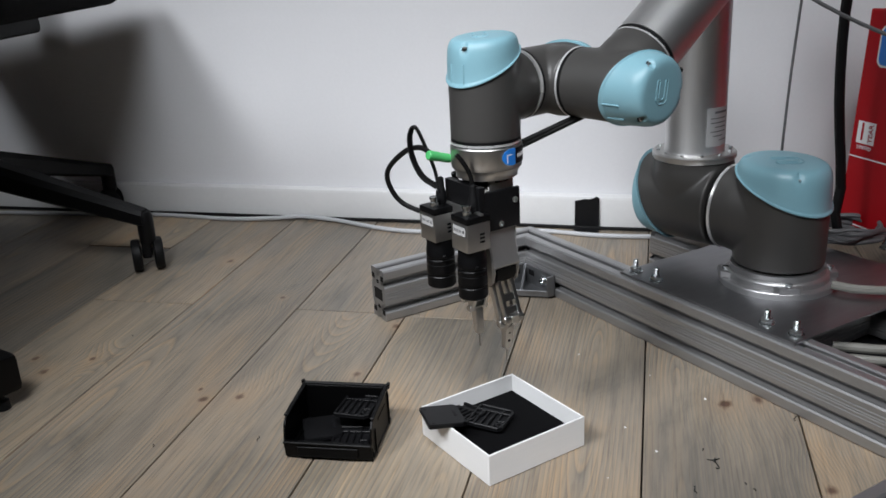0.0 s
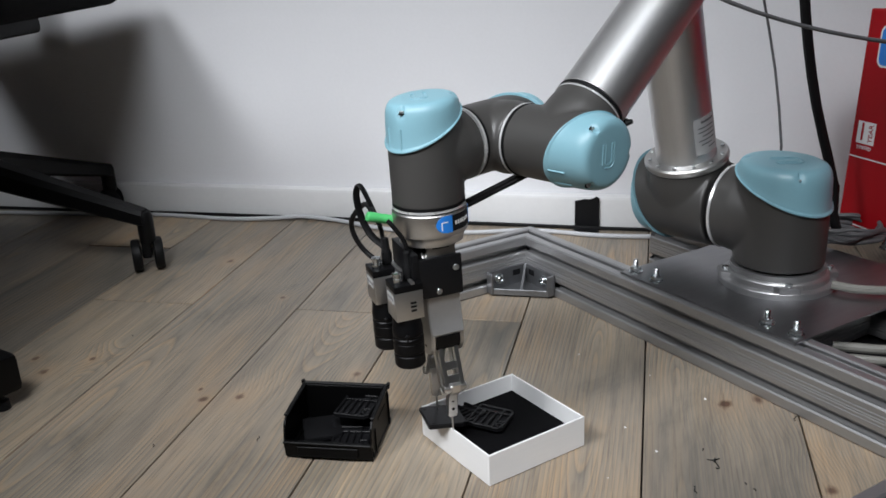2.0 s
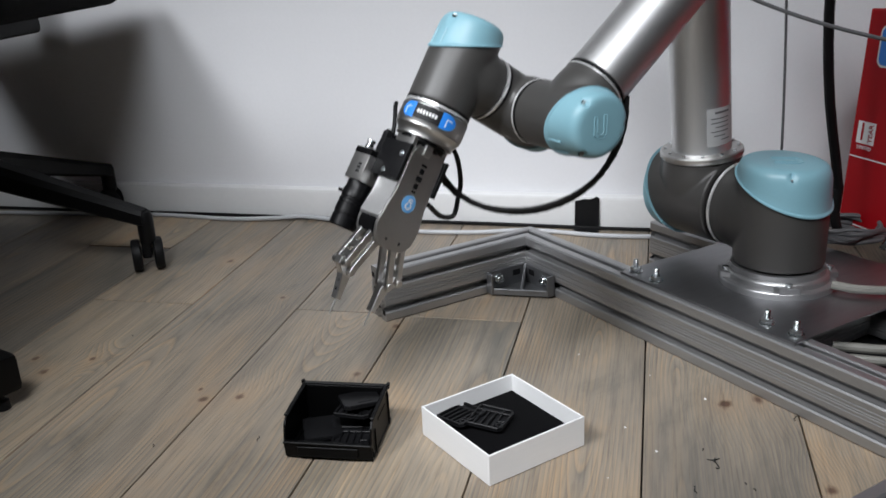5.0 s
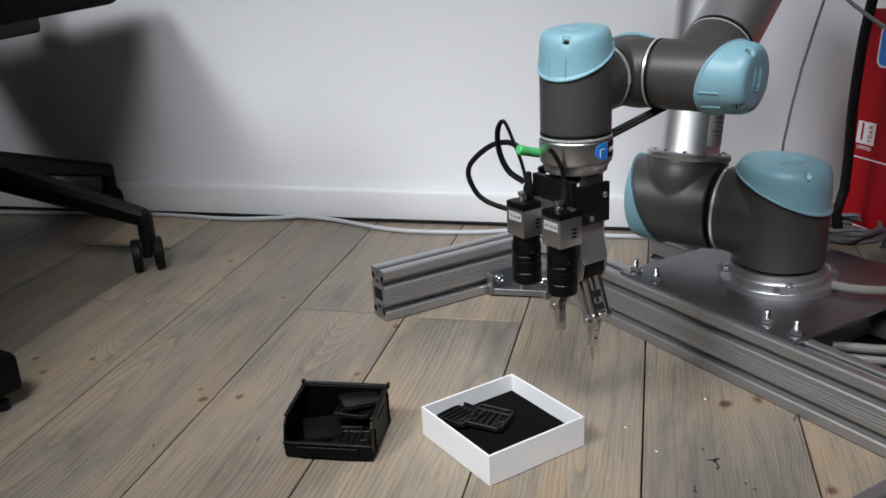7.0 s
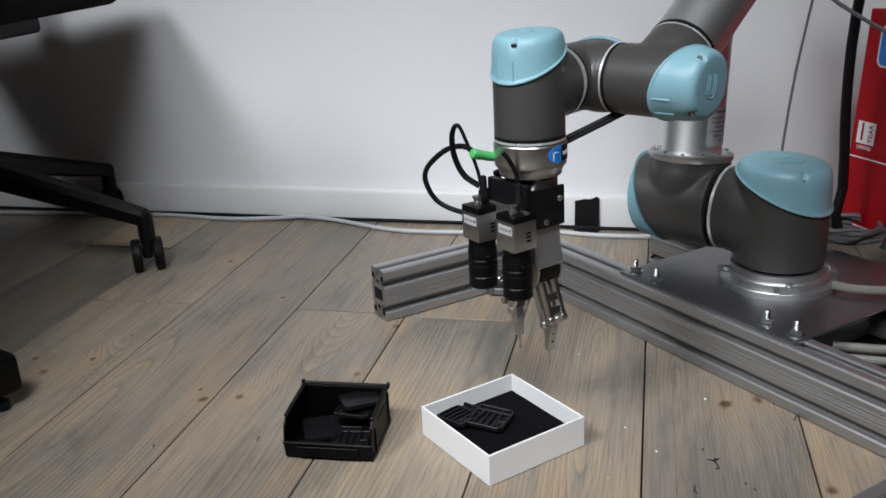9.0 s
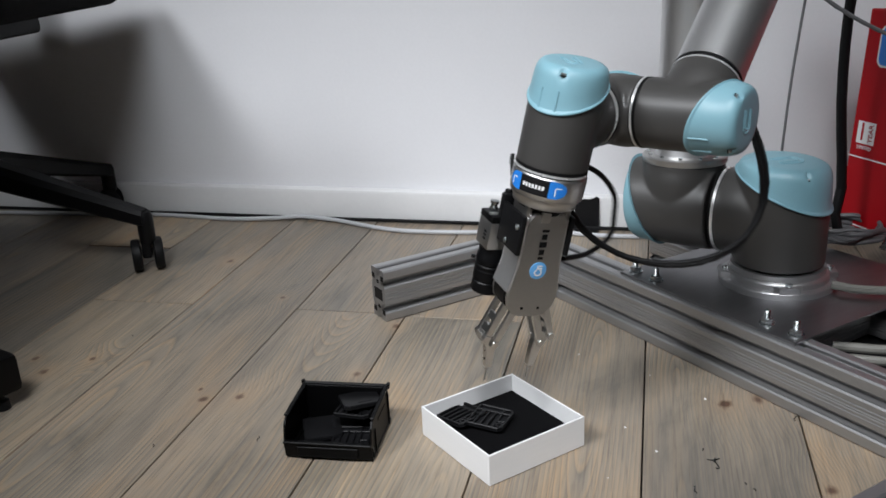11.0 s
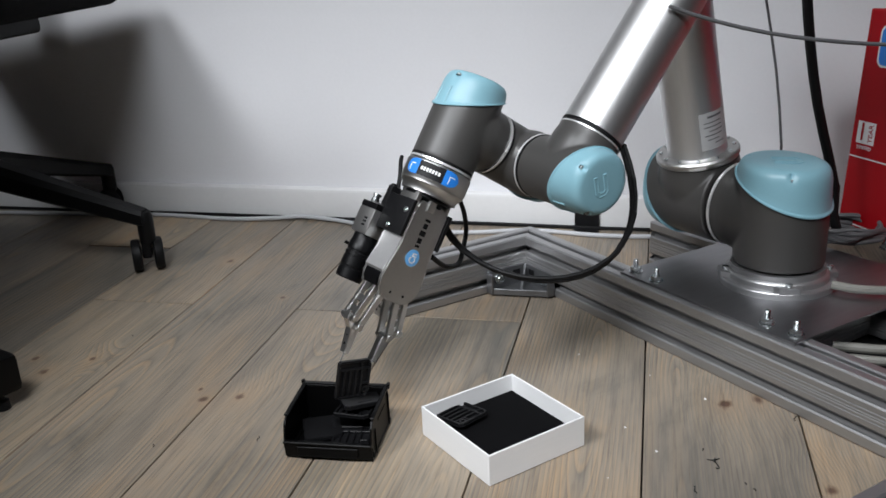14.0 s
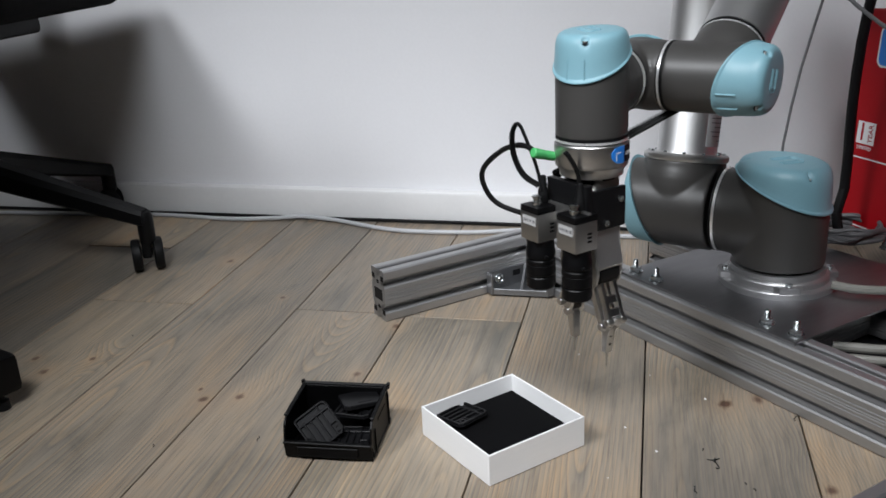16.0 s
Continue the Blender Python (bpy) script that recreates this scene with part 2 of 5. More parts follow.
def tube_into(bm, points, r, seg=10, flat=1.0):
    """A cable of radius r along the points."""
    rings, side = [], None
    for i, p in enumerate(points):
        way = (points[min(i + 1, len(points) - 1)] - points[max(i - 1, 0)]).normalized()
        if side is None:
            side = way.orthogonal().normalized()
        side = (side - side.dot(way) * way).normalized()
        up = way.cross(side)
        rings.append([bm.verts.new(p + r * (math.cos(2 * math.pi * k / seg) * side + flat * math.sin(2 * math.pi * k / seg) * up)) for k in range(seg)])
    for a, b in zip(rings, rings[1:]):
        for k in range(seg):
            bm.faces.new((a[k], a[(k + 1) % seg], b[(k + 1) % seg], b[k]))
    bm.faces.new(rings[0][::-1])
    bm.faces.new(rings[-1])
    return bm


def tube(points, r, seg=10, per=8):
    return tube_into(bmesh.new(), smooth_line(points, per), r, seg)


def words(name, text, size, material, parent, at, depth=0.0004, label=""):
    """Raised lettering in the built-in font, centred on at, reading along its x axis."""
    cu = bpy.data.curves.new(name, "FONT")
    cu.body, cu.size, cu.extrude, cu.align_x, cu.align_y = text, size, depth, "CENTER", "CENTER"
    tmp = new(name, cu)
    dg = bpy.context.evaluated_depsgraph_get()
    me = bpy.data.meshes.new_from_object(tmp.evaluated_get(dg))
    bpy.data.objects.remove(tmp)
    bpy.data.curves.remove(cu)
    me.materials.clear()
    me.materials.append(material)
    ob = new(name, me)
    ob.parent = parent
    ob.matrix_basis = at
    if label:
        ob["label"] = label
    return ob


def frame3(x_axis, y_axis, at):
    """A pose from two of its axes and its origin."""
    x = Vector(x_axis).normalized()
    z = x.cross(Vector(y_axis)).normalized()
    y = z.cross(x)
    m = Matrix((x, y, z)).transposed().to_4x4()
    m.translation = at
    return m


# ---- room ----
WALL_AT = pose(-0.589, 1.8764, 0, 0, 0, -15.35)


def wall(name, m, length, height, label, paint=None):
    bm = block(length, 0.12, height, Matrix.Translation((0, 0.06, 0)))
    ob = part(name, bm, paint or WALL, at=m, smooth=False)
    return tagged(ob, label, "wall", kind="structure")


wall("wall_north", WALL_AT @ pose(0.6, 0, 0), 5.2, 2.6, "plain white painted plaster wall with faint scuffs")
wall("wall_south", WALL_AT @ pose(0.6, -4.2, 0, 0, 0, 180), 5.2, 2.6, "plain unseen wall, made grey to cut bounced light", DIM_WALL)
wall("wall_east", WALL_AT @ pose(3.2, -2.1, 0, 0, 0, -90), 4.2, 2.6, "plain unseen wall, made grey to cut bounced light", DIM_WALL)
wall("wall_west", WALL_AT @ pose(-2.0, -2.1, 0, 0, 0, 90), 4.2, 2.6, "plain unseen wall, made grey to cut bounced light", DIM_WALL)
ceil = part("ceiling", block(5.44, 4.44, 0.1, Matrix.Translation((0.6, -2.1, 2.604))), WALL, at=WALL_AT, smooth=False)
tagged(ceil, "plain white painted ceiling", "ceiling", kind="structure")


def baseboard():
    bm = bmesh.new()
    prof = [(0, 0), (-0.015, 0), (-0.015, 0.052), (-0.0125, 0.057), (-0.007, 0.0595), (0, 0.060)]
    extrude_into(bm, prof, 5.18, frame3((0, 1, 0), (0, 0, 1), (-1.98, -0.001, 0.004)))
    ob = part("baseboard", bm, TRIM, at=WALL_AT)
    tagged(ob, "white painted baseboard with a rounded top edge along the wall", "baseboard", kind="structure")


baseboard()
PHI = radians(76.4)
FLOOR_AT = pose(0, 0, 0, 0, 0, math.degrees(PHI) - 90)  # local y runs along the boards


def floor_boards():
    base = part("floor", block(6.6, 6.6, 0.03, Matrix.Translation((0.6, 0.2, -0.058))), UNDER, at=FLOOR_AT, smooth=False)
    tagged(base, "grey-stained wide softwood plank floor with dark joints and knots", "floor", kind="structure")
    rnd = random.Random(4)
    ends = {-3: [1.203, -0.6], -4: [0.1, 2.0], -5: [1.203, -0.9], -2: [1.197, -0.75], -1: [2.6, 0.2], 0: [2.3, 0.35], 1: [-0.1, 2.2]}
    for k in range(-16, 18):
        w = 0.1774 if k < 0 else 0.1742
        v0 = 0.0015 + k * w
        cuts = sorted([-2.4, 2.9] + ends.get(k, [rnd.uniform(-1.8, -0.2), rnd.uniform(0.6, 2.2)]))
        for a, b in zip(cuts, cuts[1:]):
            if b - a < 0.05:
                continue
            bm = bmesh.new()
            lift = rnd.uniform(-0.0004, 0.0003)
            box_into(bm, w - 0.0021, b - a - 0.0036, 0.024, Matrix.Translation((0, 0, -0.024 + lift)), 0.0005, 1)
            part("plank", bm, WOOD, base, at=pose(v0 + w / 2, (a + b) / 2, 0))


floor_boards()


# ---- joint angles of the arm, in degrees ----
PICK_FIRST = [
    (0.00, (40.74, -0.10, -122.17, 32.10, 90.20, -81.98)),
    (0.50, (41.52, -5.52, -115.76, 30.62, 90.25, -73.50)),
    (1.00, (41.63, -12.29, -110.52, 31.72, 90.06, -68.54)),
    (1.50, (41.54, -14.17, -112.51, 35.67, 90.04, -67.38)),
    (2.00, (41.34, -14.85, -113.00, 36.33, 90.08, -68.53)),
    (2.20, (41.34, -14.85, -113.00, 36.33, 90.08, -68.53)),
    (2.50, (41.13, -12.73, -112.33, 34.16, 90.12, -65.69)),
    (3.00, (38.36, -6.44, -111.41, 31.29, 90.08, -51.71)),
    (3.50, (30.58, -12.10, -127.51, 82.08, 91.85, -7.30)),
    (4.00, (30.74, -12.55, -127.44, 83.09, 92.75, -5.72)),
    (4.20, (30.74, -12.55, -127.44, 83.09, 92.75, -5.72)),
]
SEEK_SECOND = [
    (4.70, (30.74, -12.55, -127.44, 83.09, 92.75, -5.72)),
    (5.05, (30.88, -4.64, -123.00, 70.57, 93.70, -7.54)),
    (5.50, (35.67, 0.27, -126.13, 62.55, 95.55, -21.54)),
    (5.85, (43.57, 1.64, -124.82, 42.36, 92.31, -56.54)),
    (6.15, (50.59, 6.52, -127.76, 31.16, 90.51, -72.20)),
    (6.50, (52.08, 8.75, -129.72, 30.98, 90.48, -70.48)),
    (7.00, (51.69, 11.28, -131.51, 30.20, 90.46, -70.79)),
    (7.50, (50.77, 7.31, -128.15, 30.75, 90.33, -72.02)),
    (8.00, (47.82, 2.38, -124.12, 31.49, 90.57, -75.39)),
    (8.50, (47.82, 2.38, -124.12, 31.49, 90.57, -75.39)),
    (9.00, (46.34, 4.83, -126.39, 31.61, 90.61, -77.37)),
    (9.30, (46.34, 4.83, -126.39, 31.61, 90.61, -77.37)),
]
PICK_SECOND = [
    (10.30, (46.34, 4.83, -126.39, 31.61, 90.61, -77.37)),
    (10.80, (50.59, 2.56, -128.92, 39.70, 82.57, -4.33)),
    (11.30, (55.36, 1.52, -130.72, 45.83, 74.57, 68.20)),
    (11.50, (54.84, 0.30, -131.45, 47.80, 74.53, 68.71)),
    (12.00, (53.40, -3.09, -133.48, 53.27, 74.41, 70.12)),
    (12.30, (53.29, -3.59, -133.63, 54.03, 74.46, 69.92)),
    (12.50, (53.25, -3.81, -133.70, 54.35, 74.49, 69.83)),
    (12.70, (53.25, -3.81, -133.70, 54.35, 74.49, 69.83)),
    (13.00, (53.08, -0.17, -132.23, 48.06, 75.06, 75.70)),
    (13.50, (48.43, 3.89, -127.65, 47.75, 74.25, 47.53)),
    (14.00, (30.74, -12.55, -127.44, 83.09, 92.75, -5.72)),
    (14.50, (30.74, -12.55, -127.44, 83.09, 92.75, -5.72)),
    (14.60, (30.74, -12.55, -127.44, 83.09, 92.75, -5.72)),
]
RETURN_LAST = [
    (15.00, (30.88, -4.64, -123.00, 70.57, 93.70, -7.54)),
    (15.50, (35.67, 0.27, -126.13, 62.55, 95.55, -21.54)),
    (16.00, (54.93, 11.63, -132.01, 30.69, 90.47, -66.85)),
]
WAY = PICK_FIRST + SEEK_SECOND + PICK_SECOND + RETURN_LAST
START = WAY[0][1]


# ---- robot arm ----
BASE = Vector((0.4447, 1.1169, 0.0834))
SHOULDER, OFFSET, UPPER, ELBOW, FORE = 0.089159, 0.13585, 0.425, -0.1197, 0.39225
WRIST_A, WRIST_B = 0.093, 0.09465


def turn(axis, degrees):
    return Matrix.Rotation(radians(degrees), 4, axis)


def chain(q):
    """The poses of all links in the base's space for six joint angles in degrees."""
    t = Matrix.Translation
    out = {}
    m = t((0, 0, SHOULDER)) @ turn("Z", q[0])
    out["shoulder"] = m
    m = m @ t((0, OFFSET, 0)) @ turn("Y", q[1])
    out["upper_arm"] = m
    m = m @ t((0, ELBOW, UPPER)) @ turn("Y", q[2])
    out["forearm"] = m
    m = m @ t((0, 0, FORE)) @ turn("Y", q[3]) @ t((0, WRIST_A, 0))
    out["wrist_one"] = m
    m = m @ turn("Z", q[4]) @ t((0, 0, WRIST_B))
    out["wrist_two"] = m
    out["wrist_three"] = m @ turn("Y", q[5])
    return out


# barrel z along +y and branch x along -z of a link
BARREL_Y = Matrix(((0, -1, 0, 0), (0, 0, 1, 0), (-1, 0, 0, 0), (0, 0, 0, 1)))


def elbow_body(r, ring, branch, cap_at, neck=None, slope=0.0):
    """Joint housing: a barrel along z, open ring at +z, the branch along +x, its -z end cut on the slant for the cap."""
    bm = bmesh.new()
    neck = neck or r
    seg = 64
    rows = []
    for rr, z, cut in ((0.5, -cap_at - 0.003, 1), (0.99, -cap_at - 0.003, 1), (1.0, -cap_at, 1), (1.0, ring - 0.0055, 0), (0.985, ring - 0.004, 0)):
        rows.append([bm.verts.new((rr * r * math.cos(2 * math.pi * k / seg), rr * r * math.sin(2 * math.pi * k / seg), z - cut * slope * r * math.cos(2 * math.pi * k / seg))) for k in range(seg)])
    for a, b in zip(rows, rows[1:]):
        for k in range(seg):
            bm.faces.new((a[k], a[(k + 1) % seg], b[(k + 1) % seg], b[k]))
    bm.faces.new(rows[0][::-1])
    bm.faces.new(rows[-1])
    rows = []
    for s in (0.0, 0.25, 0.45, 0.62, 0.75, 0.86, 0.94, 1.0):
        x = s * branch
        flare = 1.0
        if 0.3 < s < 0.86:
            flare = 1.0 + 0.04 * math.sin(math.pi * (s - 0.3) / 0.56)
        rr = (r * (1 - s) + neck * s) * flare * 0.995
        rows.append([bm.verts.new((x, rr * math.cos(2 * math.pi * k / seg), rr * math.sin(2 * math.pi * k / seg))) for k in range(seg)])
    for a, b in zip(rows, rows[1:]):
        for k in range(seg):
            bm.faces.new((a[k], a[(k + 1) % seg], b[(k + 1) % seg], b[k]))
    bm.faces.new(rows[0][::-1])
    bm.faces.new(rows[-1])
    return bm


CAP_SCREWS = (40, 165, 275)


def cap_top(x, slope, top):
    return -(top + 0.16 * slope * x)


def cap_mesh(r, c0, slope, top, spin=0, seg=96):
    """Slanted plastic end cap round the -z end of a barrel, with a lip, moulded ribs and scallops for its screws; it reaches lower away from the branch (+x)."""
    bm = bmesh.new()
    rows = []
    prof = [(1.0, 0.0), (1.05, 0.0), (1.062, 0.025), (1.055, 0.055), (1.022, 0.075), (1.015, 0.10), (1.005, 0.30), (0.99, 0.52), (0.968, 0.70), (0.942, 0.80), (0.90, 0.885), (0.845, 0.945), (0.775, 0.982), (0.68, 0.997), (0.45, 1.0), (0.15, 1.0)]
    for rr, f in prof:
        row = []
        for k in range(seg):
            a = 2 * math.pi * k / seg
            dent = 0.0
            if f > 0.76:
                for b in CAP_SCREWS:
                    off = abs((math.degrees(a) - b - spin + 180) % 360 - 180)
                    dent = max(dent, math.exp(-(off / (5.5 * 0.0365 / r)) ** 4))
            q = min(rr, rr + (0.79 - rr) * dent * min(1.0, (f - 0.76) / 0.10)) if dent else rr
            x, y = r * q * math.cos(a), r * q * math.sin(a)
            z0 = -(c0 + slope * x)
            z1 = cap_top(x, slope, top)
            row.append(bm.verts.new((x - 0.05 * r * f * f, y, z0 + (z1 - z0) * f)))
        rows.append(row)
    for a, b in zip(rows, rows[1:]):
        for k in range(seg):
            bm.faces.new((a[k], b[k], b[(k + 1) % seg], a[(k + 1) % seg]))
    bm.faces.new(rows[-1])
    bm.faces.new(rows[0][::-1])
    # two moulded ribs on the long side
    for a in (166, 194) if r < 0.05 else ():
        c, d = math.cos(radians(a)), math.sin(radians(a))
        x = r * c
        z0 = -(c0 + slope * x)
        z1 = z0 + (cap_top(x, slope, top) - z0) * 0.50
        tube_into(bm, [Vector((r * 1.012 * c, r * 1.012 * d, z0 - 0.002)), Vector((r * 0.995 * c - 0.012 * r, r * 0.995 * d, z1))], 0.0011, 6)
    return bm


def blended(bm):
    """Unites overlapping closed shells and softens the creases between them."""
    me = bpy.data.meshes.new("shell")
    bmesh.ops.recalc_face_normals(bm, faces=bm.faces)
    bm.to_mesh(me)
    bm.free()
    tmp = new("shell", me)
    re = tmp.modifiers.new("unite", "REMESH")
    re.mode, re.voxel_size = "VOXEL", 0.0016
    sm = tmp.modifiers.new("soften", "SMOOTH")
    sm.factor, sm.iterations = 0.5, 14
    out = bmesh.new()
    done = bpy.data.meshes.new_from_object(tmp.evaluated_get(bpy.context.evaluated_depsgraph_get()))
    out.from_mesh(done)
    bpy.data.objects.remove(tmp)
    bpy.data.meshes.remove(me)
    bpy.data.meshes.remove(done)
    return out


def screw(r=0.0032, h=0.002):
    bm = lathe([(r * 0.9, 0), (r, h * 0.3), (r, h * 0.8), (r * 0.85, h), (r * 0.5, h), (r * 0.45, h * 0.4)], seg=14)
    return bm


def joint(name, parent, link, r, ring, branch, c0, slope, top, m, neck=None, with_ring=True, spin=0):
    """One link of the arm: its housing in the link's space, with cap, ring and screws; m maps barrel z / branch x into the link."""
    bm = elbow_body(r, ring, branch, c0, neck, slope)
    bm = blended(bm)
    bmesh.ops.transform(bm, matrix=m, verts=bm.verts)
    body = part(name, bm, GREY, parent, at=link)
    part("cap", cap_mesh(r, c0, slope, top, spin), BLUE, body, "light blue plastic end cap", at=m)
    for a in [b + spin for b in CAP_SCREWS]:
        x, y = 0.86 * r * math.cos(radians(a)), 0.86 * r * math.sin(radians(a))
        part("screw", screw(0.0027), STEEL, body, "steel cap screw", at=m @ Matrix.Translation((x - 0.04 * r, y, cap_top(x, slope, top) + 0.20 * r)) @ turn("X", 180))
        # black disc that paints the shade round the sunk screw
        part("screw_well", lathe([(0.0036, 0), (0.0037, 0.0003), (0.0034, 0.0006)], seg=14), INK_AND_SHADE, body, at=m @ Matrix.Translation((x - 0.04 * r, y, cap_top(x, slope, top) + 0.20 * r + 0.0008)) @ turn("X", 180))
    if with_ring:
        part("joint_ring", lathe([(r * 0.9, ring - 0.0030), (r * 1.006, ring - 0.0028), (r * 1.012, ring - 0.0004), (r * 0.9, ring)]), WHITE_RING, body, "bright metal joint ring", at=m)
        part("seal", lathe([(r * 0.9, ring - 0.0062), (r * 1.004, ring - 0.006), (r * 1.004, ring - 0.003), (r * 0.9, ring - 0.0028)]), RUBBER, body, "black rubber joint seal", at=m)
    return body


WHITE_RING = surface("polished_ring", (0.82, 0.82, 0.82), 0.28, 0.6, vary=0.04)


def cap_mark(body, m, r, top, slope):
    """Raised outline mark on a cap, as plain bars."""
    bm = bmesh.new()
    k = r / 0.0365
    spin = Matrix.Rotation(radians(-38), 3, "Z")
    for line in (((-9, 12), (-9, -7), (-5, -11), (3, -11), (7, -7), (7, 12)), ((-5, 12), (-5, -5), (-3, -7), (1, -7), (3, -5), (3, 12)), ((-9, 12), (-5, 12)), ((3, 12), (7, 12))):
        tube_into(bm, [spin @ Vector((x * 0.001 * k, y * 0.001 * k, 0.0001)) for x, y in line], 0.0007 * k, 6)
    part("raised_mark", bm, BLUE, body, at=m @ Matrix.Translation((-0.05 * r, 0, -top)) @ turn("Y", math.degrees(math.atan(0.16 * slope))) @ turn("X", 180))


def robot():
    arm = thing("robot_arm", "grey six-joint robot arm with light blue plastic caps", "robot arm", Matrix.Translation(BASE))
    # foot
    foot = lathe([(0.0745, 0.0), (0.0745, 0.0075), (0.0735, 0.009), (0.066, 0.0095), (0.0655, 0.016), (0.064, 0.018), (0.0605, 0.019), (0.0605, 0.026)], seg=72)
    base = part("foot", foot, MATT_ALU, arm, "bare aluminium mounting foot")
    for a in (20, 110, 200, 290):
        lug = bmesh.new()
        extrude_into(lug, [(-0.020, 0), (0.020, 0), (0.013, 0.0165), (-0.013, 0.0165)], 0.008, Matrix.Translation((0, 0.0585, 0.0085)), 0.001)
        part("lug", lug, MATT_ALU, base, at=turn("Z", a + 152))
        part("bolt", lathe([(0.0042, 0), (0.0046, 0.001), (0.0046, 0.004), (0.0025, 0.0042)], seg=12), ZINC, base, at=turn("Z", a + 152) @ Matrix.Translation((0, 0.067, 0.0165)))
    links = {}
    poses = chain(START)
    R3, R1 = 0.0583, 0.0365
    m = frame3((0, 1, 0), (1, 0, 0), (0, 0, 0))
    sh = joint("shoulder", arm, poses["shoulder"], R3, 0.0645, 0.078, 0.0385, 0.43, 0.076, m, 0.0565, False, 60)
    cap_mark(sh, m, R3, 0.076, 0.43)
    part("joint_ring", lathe([(0.053, 0.072), (0.0575, 0.0722), (0.058, 0.0755), (0.053, 0.076)]), WHITE_RING, sh, "bright metal joint ring", at=along((0, 1, 0)))
    part("seal", lathe([(0.053, 0.0758), (0.0566, 0.076), (0.0566, 0.0792), (0.053, 0.0795)]), RUBBER, sh, at=along((0, 1, 0)))
    m = frame3((0, 0, 1), (1, 0, 0), (0, 0, 0)) @ turn("X", 180)
    up = joint("upper_arm", arm, poses["upper_arm"], R3, 0.0555, 0.062, 0.045, 0.40, 0.067, m, 0.0545, False)
    part("flange_ring", lathe([(0.04, 0.060), (0.0555, 0.0605), (0.057, 0.063), (0.057, 0.0685), (0.055, 0.0705), (0.0425, 0.071)], seg=64), STEEL, up, "bolted steel tube flange")
    for k in range(12):
        a = 2 * math.pi * (k + 0.5) / 12
        part("bolt", lathe([(0.0022, 0), (0.0026, 0.0005), (0.0026, 0.0028), (0.0016, 0.003)], seg=10), ZINC, up, at=Matrix.Translation((0.0495 * math.cos(a), 0.0495 * math.sin(a), 0.0705)))
    part("tube", lathe([(0.0415, 0.07), (0.0405, 0.073), (0.0405, 0.372), (0.0415, 0.374)], seg=64), ALU, up, "bare brushed aluminium tube")
    part("rating_label", curved_label(0.0408, 62, 0.052), PAPER, up, "printed paper rating label", at=Matrix.Translation((0, 0, 0.108)) @ turn("Z", 265))
    for k, (a0, w, z) in enumerate(((205, 34, 0.128), (200, 40, 0.120), (200, 40, 0.114), (205, 32, 0.108), (200, 40, 0.102), (198, 26, 0.096), (212, 22, 0.090))):
        part("print_bar", curved_label(0.0410, w, 0.0014 if k else 0.0030), DARK_CABLE, up, at=Matrix.Translation((0, 0, z)) @ turn("Z", a0 + 62))
    part("elbow_housing", elbow_body(0.0465, 0.058, 0.052, 0.012, 0.0465), GREY, up, at=Matrix.Translation((0, 0, UPPER)) @ frame3((0, 0, -1), (-1, 0, 0), (0, 0, 0)))
    m = Matrix.Translation((0, 0, FORE)) @ BARREL_Y
    fo = joint("forearm", arm, poses["forearm"], R1, 0.0496, 0.0505, 0.0265, 0.50, 0.0585, m, 0.0362)
    part("elbow_joint", elbow_body(0.0465, 0.058, 0.052, 0.012, 0.0465), GREY, fo, at=frame3((0, 0, 1), (-1, 0, 0), (0, 0, 0)))
    part("elbow_cap", cap_mesh(0.0465, 0.020, 0.5, 0.058), BLUE, fo, "light blue plastic end cap", at=frame3((0, 0, 1), (1, 0, 0), (0, 0, 0)))
    part("tube", lathe([(0.0365, 0.05), (0.0358, 0.053), (0.0358, FORE - 0.0545), (0.0365, FORE - 0.054)], seg=64), ALU, fo, "bare brushed aluminium tube")
    cap_mark(fo, m, R1, 0.0585, 0.50)
    part("seal", lathe([(0.03, 0.0492), (0.0366, 0.0495), (0.0366, 0.0525), (0.03, 0.053)]), RUBBER, fo, at=along((0, 0, -1), (0, 0, FORE)))
    part("tube_ring", lathe([(0.03, 0.0470), (0.0366, 0.0473), (0.0366, 0.0490), (0.03, 0.0492)]), WHITE_RING, fo, "bright metal ring", at=along((0, 0, -1), (0, 0, FORE)))
    w1 = joint("wrist_one", arm, poses["wrist_one"], R1, 0.0475, 0.0430, 0.0275, 0.50, 0.0565, frame3((0, -1, 0), (1, 0, 0), (0, 0, 0)))
    w2 = joint("wrist_two", arm, poses["wrist_two"], R1, 0.0520, 0.0465, 0.0275, 0.50, 0.0565, BARREL_Y)
    cap_mark(w2, BARREL_Y, R1, 0.0565, 0.50)
    sensor = lathe([(0.033, 0.0525), (0.0368, 0.0528), (0.0372, 0.0540), (0.0378, 0.0545), (0.0378, 0.0725), (0.0372, 0.0735), (0.0372, 0.0765), (0.035, 0.079), (0.0325, 0.0835), (0.0325, 0.087), (0.029, 0.0875)], along((0, 1, 0)), seg=64)
    w3 = part("wrist_three", sensor, STEEL, arm, "satin steel tool flange and force sensor", at=poses["wrist_three"])
    part("label_band", curved_label(0.0381, 62, 0.0165), INK_AND_SHADE, w3, "black printed band with blue ends", at=band_pose(-39))
    for a, w in ((-2, 22), (-76, 24)):
        part("blue_patch", curved_label(0.0383, w + 4, 0.0172, 0.0003, 1 if a > -40 else -1), SKY_BLUE, w3, "blue printed patch", at=band_pose(a))
        part("white_mark", curved_label(0.0385, 9, 0.0010), WHITE, w3, at=band_pose(a - 1) @ Matrix.Translation((0, 0, -0.0025)))
